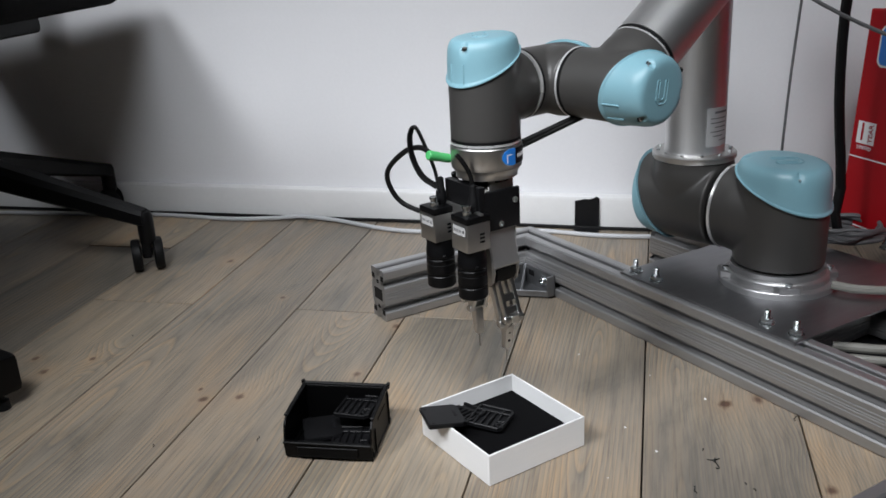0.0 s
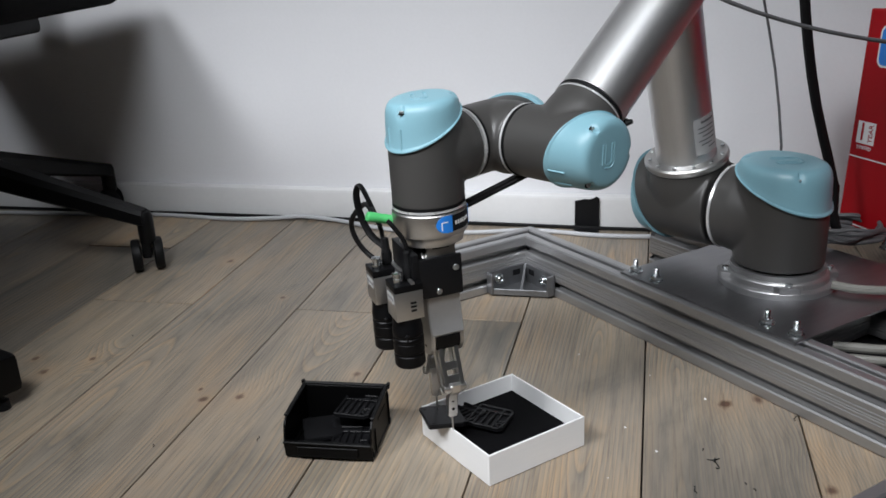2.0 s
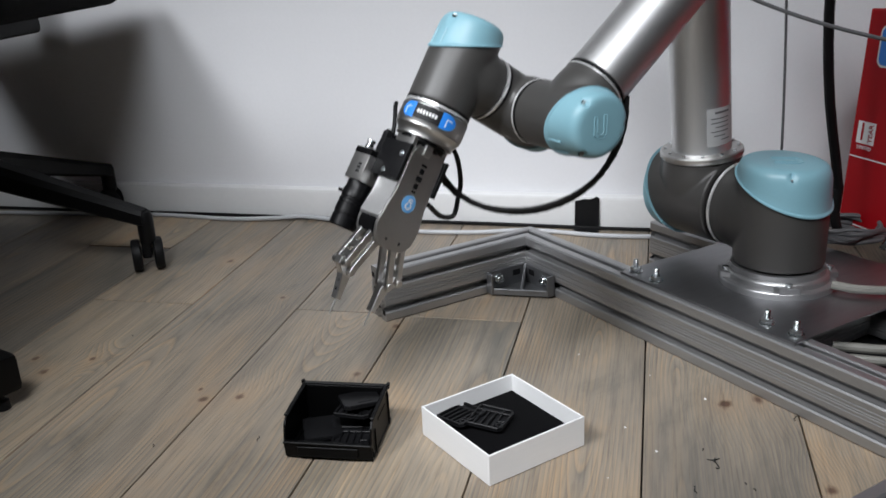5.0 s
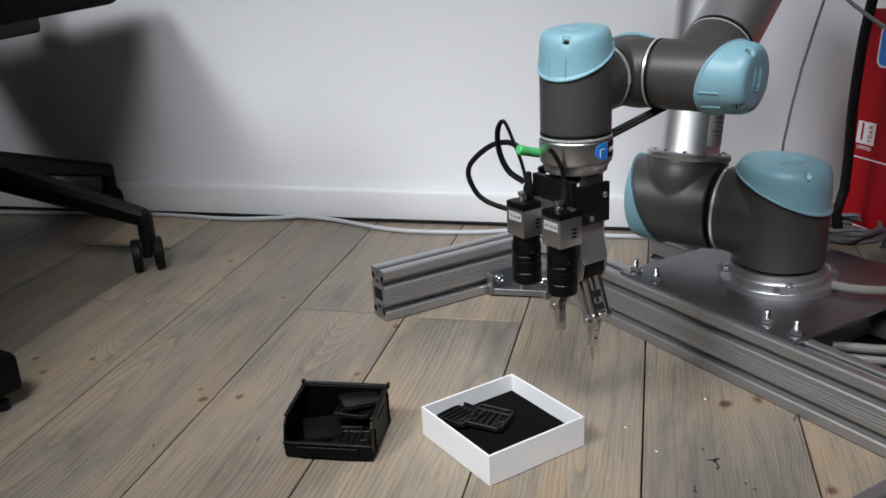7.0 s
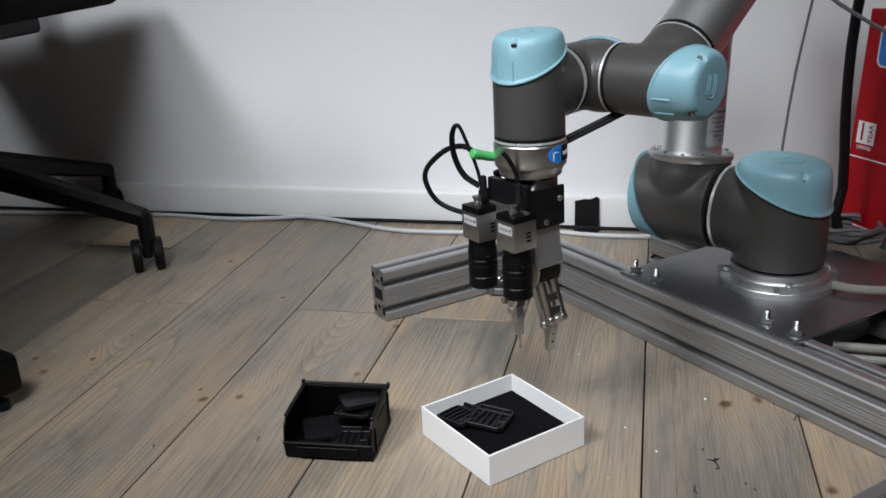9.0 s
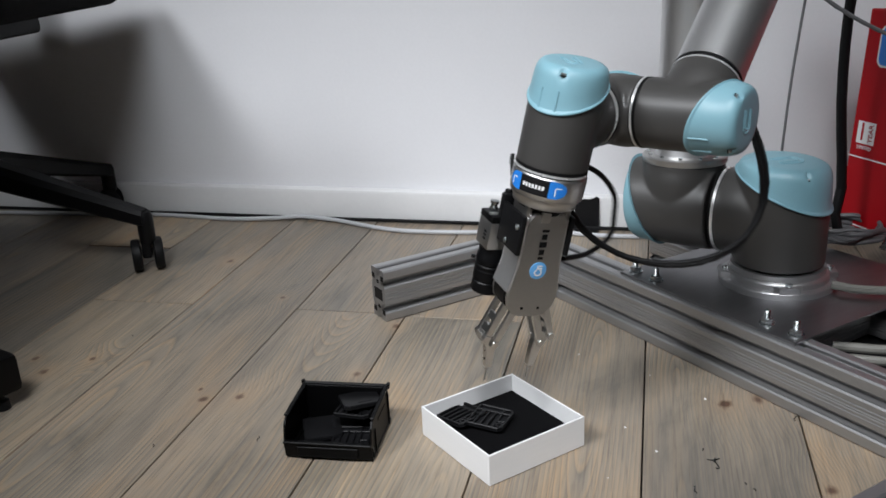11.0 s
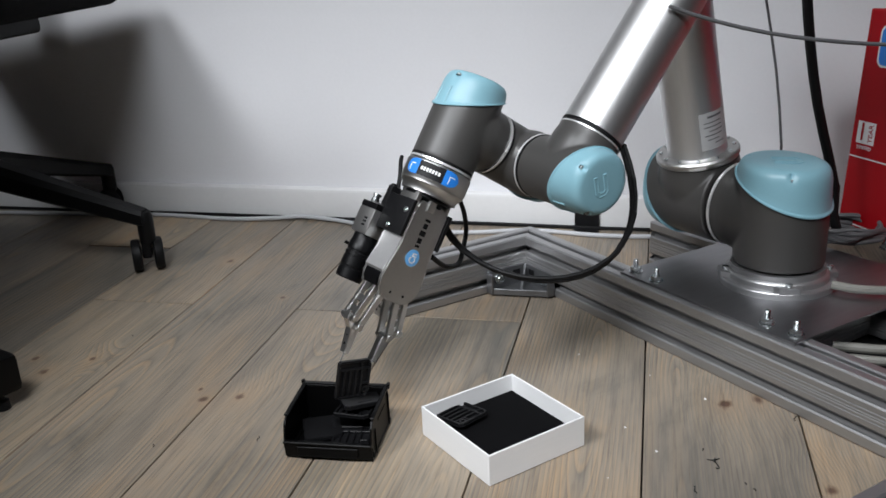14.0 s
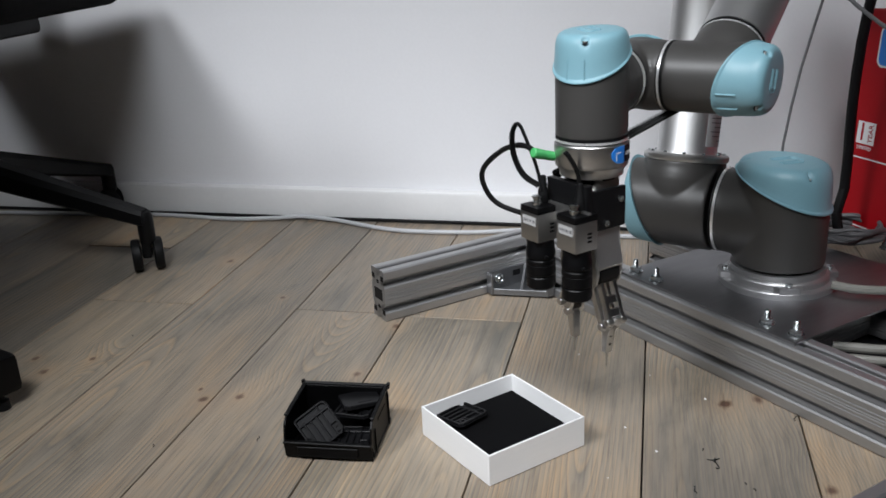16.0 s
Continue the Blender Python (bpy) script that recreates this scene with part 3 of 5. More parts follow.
        part("white_mark", curved_label(0.0385, 1.6, 0.0085), WHITE, w3, at=band_pose(a + 4) @ Matrix.Translation((0, 0, 0.0015)))
    for k in range(7):
        part("print_bar", curved_label(0.0383, 3.6, 0.0040), WHITE, w3, "white print on the band", at=band_pose(-22 - 5.2 * k))
    links.update(shoulder=sh, upper_arm=up, forearm=fo, wrist_one=w1, wrist_two=w2, wrist_three=w3)
    return arm, links


def band_pose(az):
    """Pose of a label that is centred at that azimuth of the tool, its own azimuth 0 at +x and z along the tool."""
    return Matrix.Translation((0, 0.0632, 0)) @ turn("Y", az) @ frame3((0, 0, 1), (1, 0, 0), (0, 0, 0))


def curved_label(r, degrees, height, thick=0.0003, rounded=0):
    """A thin sheet bent round the z axis, centred at +x; rounded: +1 or -1 for the end that is a half disc."""
    bm = bmesh.new()
    n = max(2, int(degrees / (4 if not rounded else 1.5)) + 1)
    cols, full = [], height
    for k in range(n + 1):
        a = radians(degrees) * (k / n - 0.5)
        if rounded:
            f = max(0.0, min(0.99, (k / n - 0.3) / 0.7 if rounded > 0 else (0.7 - k / n) / 0.7))
            height = full * math.sqrt(1 - f * f)
        cols.append([bm.verts.new((rr * math.cos(a), rr * math.sin(a), z)) for rr, z in ((r, -height / 2), (r, height / 2), (r - thick - 0.0006, height / 2), (r - thick - 0.0006, -height / 2))])
    for a, b in zip(cols, cols[1:]):
        for k in range(4):
            bm.faces.new((a[k], b[k], b[(k + 1) % 4], a[(k + 1) % 4]))
    bm.faces.new(cols[0])
    bm.faces.new(cols[-1][::-1])
    return bm


# ---- gripper on the flange: y along the tool, z across the fingers, x towards the cameras ----


def gripper():
    g = thing("gripper", "satin aluminium two-finger gripper with a blue round mark", "gripper")
    out = [(0.016, 0.0945), (0.0205, 0.099), (0.0215, 0.106), (0.0225, 0.150), (0.0245, 0.166), (0.0285, 0.178), (0.0298, 0.188), (0.0270, 0.199), (0.0195, 0.2075), (0.010, 0.2105)]
    outline = out + [(-a, b) for a, b in out[::-1]]
    plane = frame3((0, 0, 1), (0, 1, 0), (0, 0, 0))  # outline x -> tool z, outline y -> tool y, thickness -> -x
    for side in (1, -1):
        bm = bmesh.new()
        extrude_into(bm, outline, 0.0045, plane @ Matrix.Translation((0, 0, 0.0135 if side > 0 else -0.018)), 0.0012)
        part("side_plate", bm, STEEL, g, "satin metal side plate")
    core = bmesh.new()
    inner = [(a * 0.93, 0.096 + (b - 0.096) * 0.93) for a, b in out]
    extrude_into(core, inner + [(-a, b) for a, b in inner[::-1]], 0.027, plane @ Matrix.Translation((0, 0, -0.0135)))
    part("core", core, STEEL, g)
    for side in (1, -1):
        # bright folded cover on the narrow side, then the black foot above the finger
        cov = bmesh.new()
        prof = [(0.0215, 0.100), (0.0245, 0.102), (0.0250, 0.158), (0.0285, 0.172), (0.0310, 0.181), (0.0290, 0.184), (0.0262, 0.176), (0.0225, 0.163), (0.0215, 0.150)]
        extrude_into(cov, [(side * a, b) for a, b in prof], 0.034, plane @ Matrix.Translation((0, 0, -0.017)), 0.0008)
        part("cover", cov, ALU, g, "bright folded metal cover")
        foot = bmesh.new()
        extrude_into(foot, [(side * a, b) for a, b in ((0.024, 0.182), (0.0302, 0.184), (0.0300, 0.193), (0.0265, 0.200), (0.020, 0.200))], 0.026, plane @ Matrix.Translation((0, 0, -0.013)), 0.0006)
        part("finger_guard", foot, BLACK, g)
    # tool changer
    part("mount", lathe([(0.024, 0.086), (0.027, 0.0865), (0.027, 0.0905), (0.020, 0.092), (0.020, 0.0965)], along((0, 1, 0)), 40), BLACK, g, "black tool changer ring")
    for side in (1, -1):
        part("mount_bracket", block(0.030, 0.006, 0.024, frame3((1, 0, 0), (0, 0, 1), (0, 0.110, side * 0.0225)), 0.001), STEEL, g)
    part("latch", block(0.010, 0.030, 0.010, Matrix.Translation((-0.016, 0.0885, 0)) @ turn("X", 90) @ turn("X", -90), 0.001), STEEL, g)
    # round mark and print on the faces
    face = Matrix(((0, 0, -1, -0.0181), (0, -1, 0, 0.157), (-1, 0, 0, 0), (0, 0, 0, 1)))
    part("round_mark", lathe([(0.0096, 0), (0.0096, 0.0003), (0.009, 0.0004)], seg=40), LOGO_BLUE, g, "blue round printed mark", at=face)
    bm = bmesh.new()
    for k in range(14):
        a = math.pi * (0.25 + 1.5 * k / 13)
        box_into(bm, 0.0018, 0.0014, 0.0003, Matrix.Translation((-0.0022 + 0.0032 * math.cos(a), 0.0038 * math.sin(a), 0)) @ turn("Z", math.degrees(a) + 90))
    for x, y, lx, ly in ((0.0022, -0.001, 0.0014, 0.0062), (0.0052, -0.002, 0.0014, 0.0042), (0.0037, 0.0012, 0.004, 0.0014)):
        box_into(bm, lx, ly, 0.0003, Matrix.Translation((x, y, 0)))
    part("mark_line", bm, WHITE, g, at=face @ Matrix.Translation((0, 0, 0.0005)) @ turn("Z", 90))
    for k, (u, w, h) in enumerate(((0.0140, 0.0036, 0.0075), (0.0205, 0.0075, 0.0075), (0.0290, 0.0075, 0.0105), (0.0375, 0.0075, 0.0075), (0.0442, 0.0036, 0.0100))):
        part("print_bar", block(h * 0.8, w * 0.8, 0.0002, None, 0.0), MATT_BLACK, g, "dark print on the plate", at=face @ Matrix.Translation((-0.0008, u, 0.0001)))
    for z in (0.0097, -0.0097):
        part("screw", screw(0.0016, 0.0008), BLACK, g, at=along((-1, 0, 0), (-0.0178, 0.2005, z)))
        part("screw", screw(0.0016, 0.0008), BLACK, g, at=along((1, 0, 0), (0.0178, 0.2005, z)))
    # black camera bracket that clasps the body
    for side in (1, -1):
        part("bracket_plate", block(0.050, 0.042, 0.005, frame3((1, 0, 0), (0, side, 0), (0.0055, 0.119, side * 0.0255)), 0.0012), MATT_BLACK, g, "black camera bracket")
        for x, y in ((-0.0125, 0.111), (0.0065, 0.1335)):
            part("screw", screw(0.0032, 0.0022), ZINC, g, at=along((0, 0, side), (x, y, side * 0.0303)))
    part("bracket_bridge", block(0.062, 0.030, 0.008, frame3((0, 0, 1), (0, 1, 0), (0.0255, 0.106, 0)) @ turn("X", 180), 0.0012), MATT_BLACK, g, "black camera bracket")
    part("camera_bar", block(0.070, 0.020, 0.004, frame3((0, 0, 1), (0, 1, 0), (0.034, 0.125, 0.004)) @ turn("X", 180), 0.0006), STEEL, g)
    # fingers, each a pair of links and a tip with a needle
    fingers = []
    for side in (1, -1):
        made = []
        for kind in ("outer_link", "inner_link"):
            bm = bmesh.new()
            length = 0.049
            outer = kind == "outer_link"
            w = 0.0036 if outer else 0.0042
            for dx in (-0.0108, 0.0060):
                extrude_into(bm, [(-w, -0.004), (w, -0.004), (w * 0.9, length + 0.003), (w * 0.5, length + 0.0050), (-w * 0.5, length + 0.0050), (-w * 0.9, length + 0.003)], 0.0048, plane @ Matrix.Translation((0, 0, dx)), 0.0006)
            for y in ((-0.001, 0.027, 0.041) if outer else (0.002,)):
                box_into(bm, 0.020, 0.0046, 0.0085, frame3((1, 0, 0), (0, 0, 1), (0, y + 0.003, 0)), 0.0006, 1)
            lathe_into(bm, [(0.0034, -0.0126), (0.0040, -0.0120), (0.0040, 0.0120), (0.0034, 0.0126)], along((1, 0, 0), (0, length, 0)), 16)
            made.append(part(kind, bm, FINGER, g, "milled metal finger link"))
        bm = bmesh.new()
        s = side
        extrude_into(bm, [(0.005 * s, -0.004), (0.0045 * s, 0.004), (-0.006 * s, 0.013), (-0.010 * s, 0.040), (-0.0165 * s, 0.040), (-0.0165 * s, 0.012), (-0.013 * s, 0.004), (-0.008 * s, -0.002)], 0.010, plane @ Matrix.Translation((0, 0, -0.005)), 0.0009)
        tip = part("fingertip", bm, FINGER, g, "worn steel fingertip")
        made.append(tip)
        # black discs paint the shade of two screw holes
        for y in (0.020, 0.030):
            part("screw_hole", lathe([(0.0017, 0), (0.0017, 0.0004), (0.0010, 0.0005)], seg=10), INK_AND_SHADE, tip, at=along((0, 0, s), (0, y, -0.0075 * s - 0.001 * s * (y - 0.02) / 0.01)))
        for y, z in ((0.0, 0.0), (0.008, -0.011 * s)):
            part("pin", lathe([(0.003, -0.0098), (0.0034, -0.0092), (0.0034, 0.0092), (0.003, 0.0098)], along((1, 0, 0)), 14), RUBBER, tip, at=Matrix.Translation((0, y, z)))
        part("needle", lathe([(0.0011, 0.0), (0.0010, 0.016), (0.0006, 0.020)], along((0, 1, 0)), 10), STEEL, tip, at=Matrix.Translation((0, 0.038, -0.0135 * s)))
        fingers.append((side, made))
    return g, fingers


LINK = 0.049


def finger_poses(side, half):
    """Poses of the outer link, inner link and tip for a needle at that half opening."""
    reach = half + 0.0135 - 0.0215
    a = math.asin(max(-0.6, min(0.8, reach / LINK)))
    lean = Matrix.Rotation(a * side, 4, "X")
    outer = Matrix.Translation((0, 0.194, 0.0215 * side)) @ lean
    inner = Matrix.Translation((0, 0.202, 0.0105 * side)) @ lean
    end = outer @ Vector((0, LINK, 0))
    return outer, inner, Matrix.Translation(end)


def machine_camera(label):
    """A small cube camera with a lens, y along the lens."""
    c = thing("machine_camera", label, "industrial camera", group="cameras on the gripper")
    body = part("body", block(0.029, 0.029, 0.030, frame3((1, 0, 0), (0, 0, -1), (0, -0.012, 0)), 0.0012), STEEL, c, "brushed metal camera body")
    part("back_cap", block(0.029, 0.029, 0.007, frame3((1, 0, 0), (0, 0, -1), (0, -0.019, 0)), 0.001), BLACK, c)
    part("lens", lathe([(0.013, 0.018), (0.0145, 0.0185), (0.0145, 0.026), (0.0150, 0.027), (0.0150, 0.029), (0.0155, 0.030), (0.0155, 0.037), (0.0148, 0.038), (0.0148, 0.0395), (0.0157, 0.0405), (0.0157, 0.044), (0.0151, 0.0445), (0.0151, 0.0455), (0.0157, 0.046), (0.0157, 0.056), (0.0149, 0.057), (0.0149, 0.0585), (0.0156, 0.0595), (0.0156, 0.070), (0.0146, 0.0715), (0.0125, 0.0715), (0.011, 0.066)], along((0, 1, 0)), 40), BLACK, c, "black fixed lens")
    for y, a in ((0.034, 20), (0.050, 200)):
        part("lock_screw", lathe([(0.0016, 0), (0.0019, 0.0004), (0.0019, 0.004), (0.0012, 0.0045)], seg=10), BLACK, c, at=turn("Y", a) @ along((0, 0, 1), (0, y, 0.0165)))
    part("connector", lathe([(0.0046, 0), (0.0048, 0.001), (0.0048, 0.005), (0.0038, 0.0055), (0.0038, 0.008), (0.005, 0.0085), (0.005, 0.011), (0.003, 0.0115)], along((0, -1, 0)), 16), ZINC, c, "threaded metal connector", at=Matrix.Translation((0.007, -0.019, 0.004)))
    part("plug", lathe([(0.005, 0), (0.0056, 0.001), (0.0056, 0.012), (0.0042, 0.016), (0.0034, 0.028), (0.002, 0.029)], along((0, -1, 0)), 16), RUBBER, c, at=Matrix.Translation((-0.006, -0.019, -0.002)))
    # name plate and code label, as bars
    part("white_label", block(0.0215, 0.0095, 0.0003, frame3((0, 0, -1), (0, -1, 0), (0.0146, -0.004, 0))), PAPER, c, "pale silver printed label")
    for k, (z, w) in enumerate(((0.0075, 0.004), (0.002, 0.003), (-0.002, 0.002), (-0.0055, 0.002), (-0.008, 0.0015))):
        part("print_bar", block(w * 0.7, 0.0028, 0.0002, frame3((0, 0, -1), (0, -1, 0), (0.0149, -0.004, z))), DARK_CABLE, c)
    for k, x in enumerate((-0.004, 0.0, 0.0042)):
        part("print_bar", block(0.0022, 0.0058, 0.0003, frame3((0, 1, 0), (-1, 0, 0), (-0.004, 0.004 + x, 0.0146))), INK_AND_SHADE, c, "dark print on the side")
    return c


# ---- loose things ----
def print_part(name, label, style, m):
    """Small black printed plate, about 46 x 43 mm: smooth with one slot, or its ribbed side up."""
    p = thing(name, label, "plastic part", m, "black printed parts")
    t = 0.0052
    hx, hy = 0.0215, 0.0220
    out = [(-hx, -hy + 0.002), (-hx, hy - 0.002), (-hx + 0.002, hy), (hx - 0.0045, hy), (hx - 0.0015, hy - 0.002), (hx, hy - 0.006), (hx, -hy + 0.0045), (hx - 0.0045, -hy), (-hx + 0.002, -hy)]
    if style == "paddle":
        bm = bmesh.new()
        extrude_into(bm, out, t, None, 0.0009)
        plate = part("plate", bm, MATT_BLACK, p)
        # slot and holes are flat black pieces that paint the shade inside them
        part("slot", block(0.0034, 0.0165, 0.0005, Matrix.Translation((0.0135, 0.003, t - 0.0002)), 0.0002), INK_AND_SHADE, plate)
        for x, y in ((-0.0155, -0.017), (-0.0165, 0.015)):
            part("hole", lathe([(0.0015, 0), (0.0015, 0.0004), (0.0008, 0.0005)], seg=12), INK_AND_SHADE, plate, at=Matrix.Translation((x, y, t - 0.0001)))
        return p
    bm = bmesh.new()
    extrude_into(bm, out, 0.0016, None, 0.0005)
    part("plate", bm, INK_AND_SHADE, p)
    n = len(out)
    for k in range(n):
        (x0, y0), (x1, y1) = out[k], out[(k + 1) % n]
        ln, a = math.hypot(x1 - x0, y1 - y0), math.degrees(math.atan2(y1 - y0, x1 - x0))
        part("rim", block(ln + 0.0010, 0.0026, t - 0.0014, Matrix.Translation(((x0 + x1) / 2 * 0.94, (y0 + y1) / 2 * 0.94, 0.0012)) @ turn("Z", a), 0.0006, 1), MATT_BLACK, p)
    part("cross_rib", block(0.041, 0.0026, t - 0.0018, Matrix.Translation((0, 0.0115, 0.0014)), 0.0005, 1), MATT_BLACK, p)
    part("rib", block(0.0024, 0.010, t - 0.0018, Matrix.Translation((0.0095, 0.0160, 0.0013)), 0.0005, 1), MATT_BLACK, p)
    for x in (-0.0128, -0.0050, 0.0028, 0.0100):
        part("rib", block(0.0024, 0.031, t - 0.0018, Matrix.Translation((x, -0.0045, 0.0013)), 0.0005, 1), MATT_BLACK, p)
    part("rib", block(0.0105, 0.0024, t - 0.0018, Matrix.Translation((0.0158, -0.0060, 0.0013)), 0.0005, 1), MATT_BLACK, p)
    part("boss", lathe([(0.0042, 0), (0.0042, t - 0.0018), (0.0022, t - 0.0018), (0.0020, 0.001)], seg=16), MATT_BLACK, p, at=Matrix.Translation((0.0158, -0.0135, 0.0014)))
    return p


BOX_AT = frame3((0.1086, 0.0691, 0), (-0.0718, 0.1100, 0), (0.0563, 0.8842, 0.0))


def white_box():
    b = thing("white_box", "white plastic tray with a black foam floor on the planks", "tray", BOX_AT)
    s, h, w = 0.1300, 0.0362, 0.0024
    for k in range(4):
        ln = s if k % 2 == 0 else s - 2 * w
        part("side_wall", block(ln, w, h, turn("Z", 90 * k) @ Matrix.Translation((0, -s / 2 + w / 2, 0.0006)), 0.0005, 1), BOX_WHITE, b)
    part("floor_panel", block(s - 2 * w, s - 2 * w, 0.003, Matrix.Translation((0, 0, 0.0006))), BOX_WHITE, b)
    part("foam", block(s - 2 * w - 0.001, s - 2 * w - 0.001, 0.013, Matrix.Translation((0, 0, 0.0037)), 0.001, 1), FOAM, b, "black foam lining")


def bin_box():
    ax, ay = Vector((0.0976, -0.0183, 0)).normalized(), Vector((0.0183, 0.0976, 0)).normalized()
    b = thing("storage_bin", "small black plastic open-front storage bin", "storage bin", frame3(ax, ay, (-0.1285, 0.9010, 0)))
    w, d, h = 0.098, 0.076, 0.0505
    t = 0.0022
    part("floor_panel", block(w, d + 0.004, t, Matrix.Translation((0, 0.0, 0.003)), 0.0006, 1), BIN_BLACK, b)
    part("foot_rim", block(w - 0.016, d - 0.014, 0.003, Matrix.Translation((0, 0.0, 0.0)), 0.0006, 1), BIN_BLACK, b)
    part("back_wall", block(w + t, t, h - 0.003, Matrix.Translation((0, d / 2 - t / 2, 0.003)), 0.0006, 1), BIN_BLACK, b)
    part("rim", block(w + 0.004, 0.005, 0.003, Matrix.Translation((0, d / 2, h)), 0.0008, 1), BIN_BLACK, b)
    for s in (1, -1):
        bm = bmesh.new()
        out = [(-d / 2 + 0.002, 0.003), (d / 2, 0.003), (d / 2, h), (-d / 2 + 0.004, h - 0.004), (-d / 2 - 0.002, h - 0.010), (-d / 2 - 0.006, 0.022)]
        extrude_into(bm, out, t, frame3((0, 1, 0), (0, 0, 1), (s * (w / 2) - t / 2, 0, 0)), 0.0005)
        part("side_wall", bm, BIN_BLACK, b)
        part("rim", block(0.005, d * 0.92, 0.003, Matrix.Translation((s * w / 2, 0.003, h - 0.0025)) @ turn("X", 2.9), 0.0008, 1), BIN_BLACK, b)
        part("rib", block(0.0025, 0.003, h - 0.008, Matrix.Translation((s * (w / 2 + 0.0015), d / 2 - 0.004, 0.004)), 0.0005, 1), BIN_BLACK, b)
        part("rib", block(0.0025, 0.003, 0.030, Matrix.Translation((s * (w / 2 + 0.0015), -d / 2 + 0.010, 0.004)), 0.0005, 1), BIN_BLACK, b)
    for s in (1, -1):
        part("ear", block(0.004, 0.005, 0.008, Matrix.Translation((s * (w / 2 + 0.001), d / 2 + 0.001, h - 0.003)) @ turn("Y", 12 * s), 0.001, 1), BIN_BLACK, b)
        part("side_frame", block(0.0016, d * 0.45, 0.0025, Matrix.Translation((s * (w / 2 + 0.0012), 0.004, 0.036)), 0.0004, 1), BIN_BLACK, b)
        part("skid", block(0.006, d + 0.006, 0.004, Matrix.Translation((s * (w / 2 - 0.001), 0.002, 0.004)), 0.0008, 1), BIN_BLACK, b)
    part("front_wall", block(w + t * 0.8, t, 0.019, Matrix.Translation((0, -d / 2 - 0.004, 0.003)) @ turn("X", 8), 0.0006, 1), BIN_BLACK, b)
    part("front_lip", block(w + 0.002, 0.006, 0.003, Matrix.Translation((0, -d / 2 - 0.007, 0.021)), 0.0008, 1), BIN_BLACK, b)
    part("label_holder", block(w * 0.70, 0.002, 0.012, Matrix.Translation((0, -d / 2 - 0.0075, 0.006)), 0.0005, 1), BIN_BLACK, b)


# ---- aluminium frame ----
A_DIR = Vector((math.cos(radians(30.5)), math.sin(radians(30.5)), 0))
B_DIR = Vector((A_DIR.y, -A_DIR.x, 0))


def slot_profile(w, h):
    """Outline of a slotted extrusion, w wide and h high, slots on all sides."""
    half, open_, deep, wide = w / 2, 0.0048, 0.0125, 0.0085

    def edge(p0, p1, spots):
        (x0, y0), (x1, y1) = p0, p1
        ln = math.hypot(x1 - x0, y1 - y0)
        ux, uy = (x1 - x0) / ln, (y1 - y0) / ln
        nx, ny = -uy, ux
        pts = [(x0 + ux * 0.0022, y0 + uy * 0.0022)]
        for s in spots:
            if s < 0:
                pts += [(x0 - ux * (s - du) + nx * dn, y0 - uy * (s - du) + ny * dn) for du, dn in ((-0.0008, 0), (0, 0.0009), (0.0008, 0))]
                continue
            for du, dn in ((-open_ - 0.0022, 0), (-open_, 0.0018), (-open_, 0.0042), (-wide, 0.0042), (-wide, 0.007), (-0.0045, deep), (0.0045, deep), (wide, 0.007), (wide, 0.0042), (open_, 0.0042), (open_, 0.0018), (open_ + 0.0022, 0)):
                pts.append((x0 + ux * (s + du) + nx * dn, y0 + uy * (s + du) + ny * dn))
        pts.append((x1 - ux * 0.0022, y1 - uy * 0.0022))
        return pts

    out = edge((-half, 0), (half, 0), (w / 2,))
    out += edge((half, 0), (half, h), (h / 4, -0.034, -0.0385, -0.0415, -0.046, 3 * h / 4))
    out += edge((half, h), (-half, h), (w / 2,))
    out += edge((-half, h), (-half, 0), (h / 4, -0.034, -0.0385, -0.0415, -0.046, 3 * h / 4))
    return out


def beam(label, start, way, length, mitre0=0.0, mitre1=0.0, at_z=0.0):
    """A slotted beam from start along way, its centre line on start; mitre: how far its ends lean per metre of width."""
    b = thing("aluminium_beam", label, "aluminium profile", frame3(way, Vector((0, 0, 1)).cross(way), (*start, at_z)), "frame beams")
    bm = bmesh.new()
    out = slot_profile(0.04, 0.08)
    lo = [bm.verts.new((mitre0 * y, y, z)) for y, z in out]
    hi = [bm.verts.new((length + mitre1 * y, y, z)) for y, z in out]
    n = len(out)
    bm.faces.new(lo[::-1])
    bm.faces.new(hi)
    for k in range(n):
        bm.faces.new((lo[k], lo[(k + 1) % n], hi[(k + 1) % n], hi[k]))
    bmesh.ops.triangulate(bm, faces=[f for f in bm.faces if len(f.verts) > 4])
    part("profile", bm, MATT_ALU, b, smooth=False)
    # the end is closed; flat black pieces paint the shade of its hollows
    for x in (0.0,) if mitre0 == 0 else ():
        for z in (0.020, 0.060):
            part("core_hole", lathe([(0.0035, 0), (0.0035, 0.0004), (0.001, 0.0005)], seg=14), INK_AND_SHADE, b, at=along((-1, 0, 0), (x - 0.0002, 0, z)))
        part("hollow", block(0.024, 0.018, 0.0005, along((-1, 0, 0), (x, 0, 0.040))), INK_AND_SHADE, b)
        for y, z, sy, sz in ((-0.0135, 0.0665, 0.008, 0.008), (0.0135, 0.0665, 0.008, 0.008), (-0.0135, 0.0135, 0.008, 0.008), (0.0135, 0.0135, 0.008, 0.008)):
            part("corner_hole", block(sz, sy, 0.0005, along((-1, 0, 0), (x, y, z)), 0.0), INK_AND_SHADE, b)
    return b


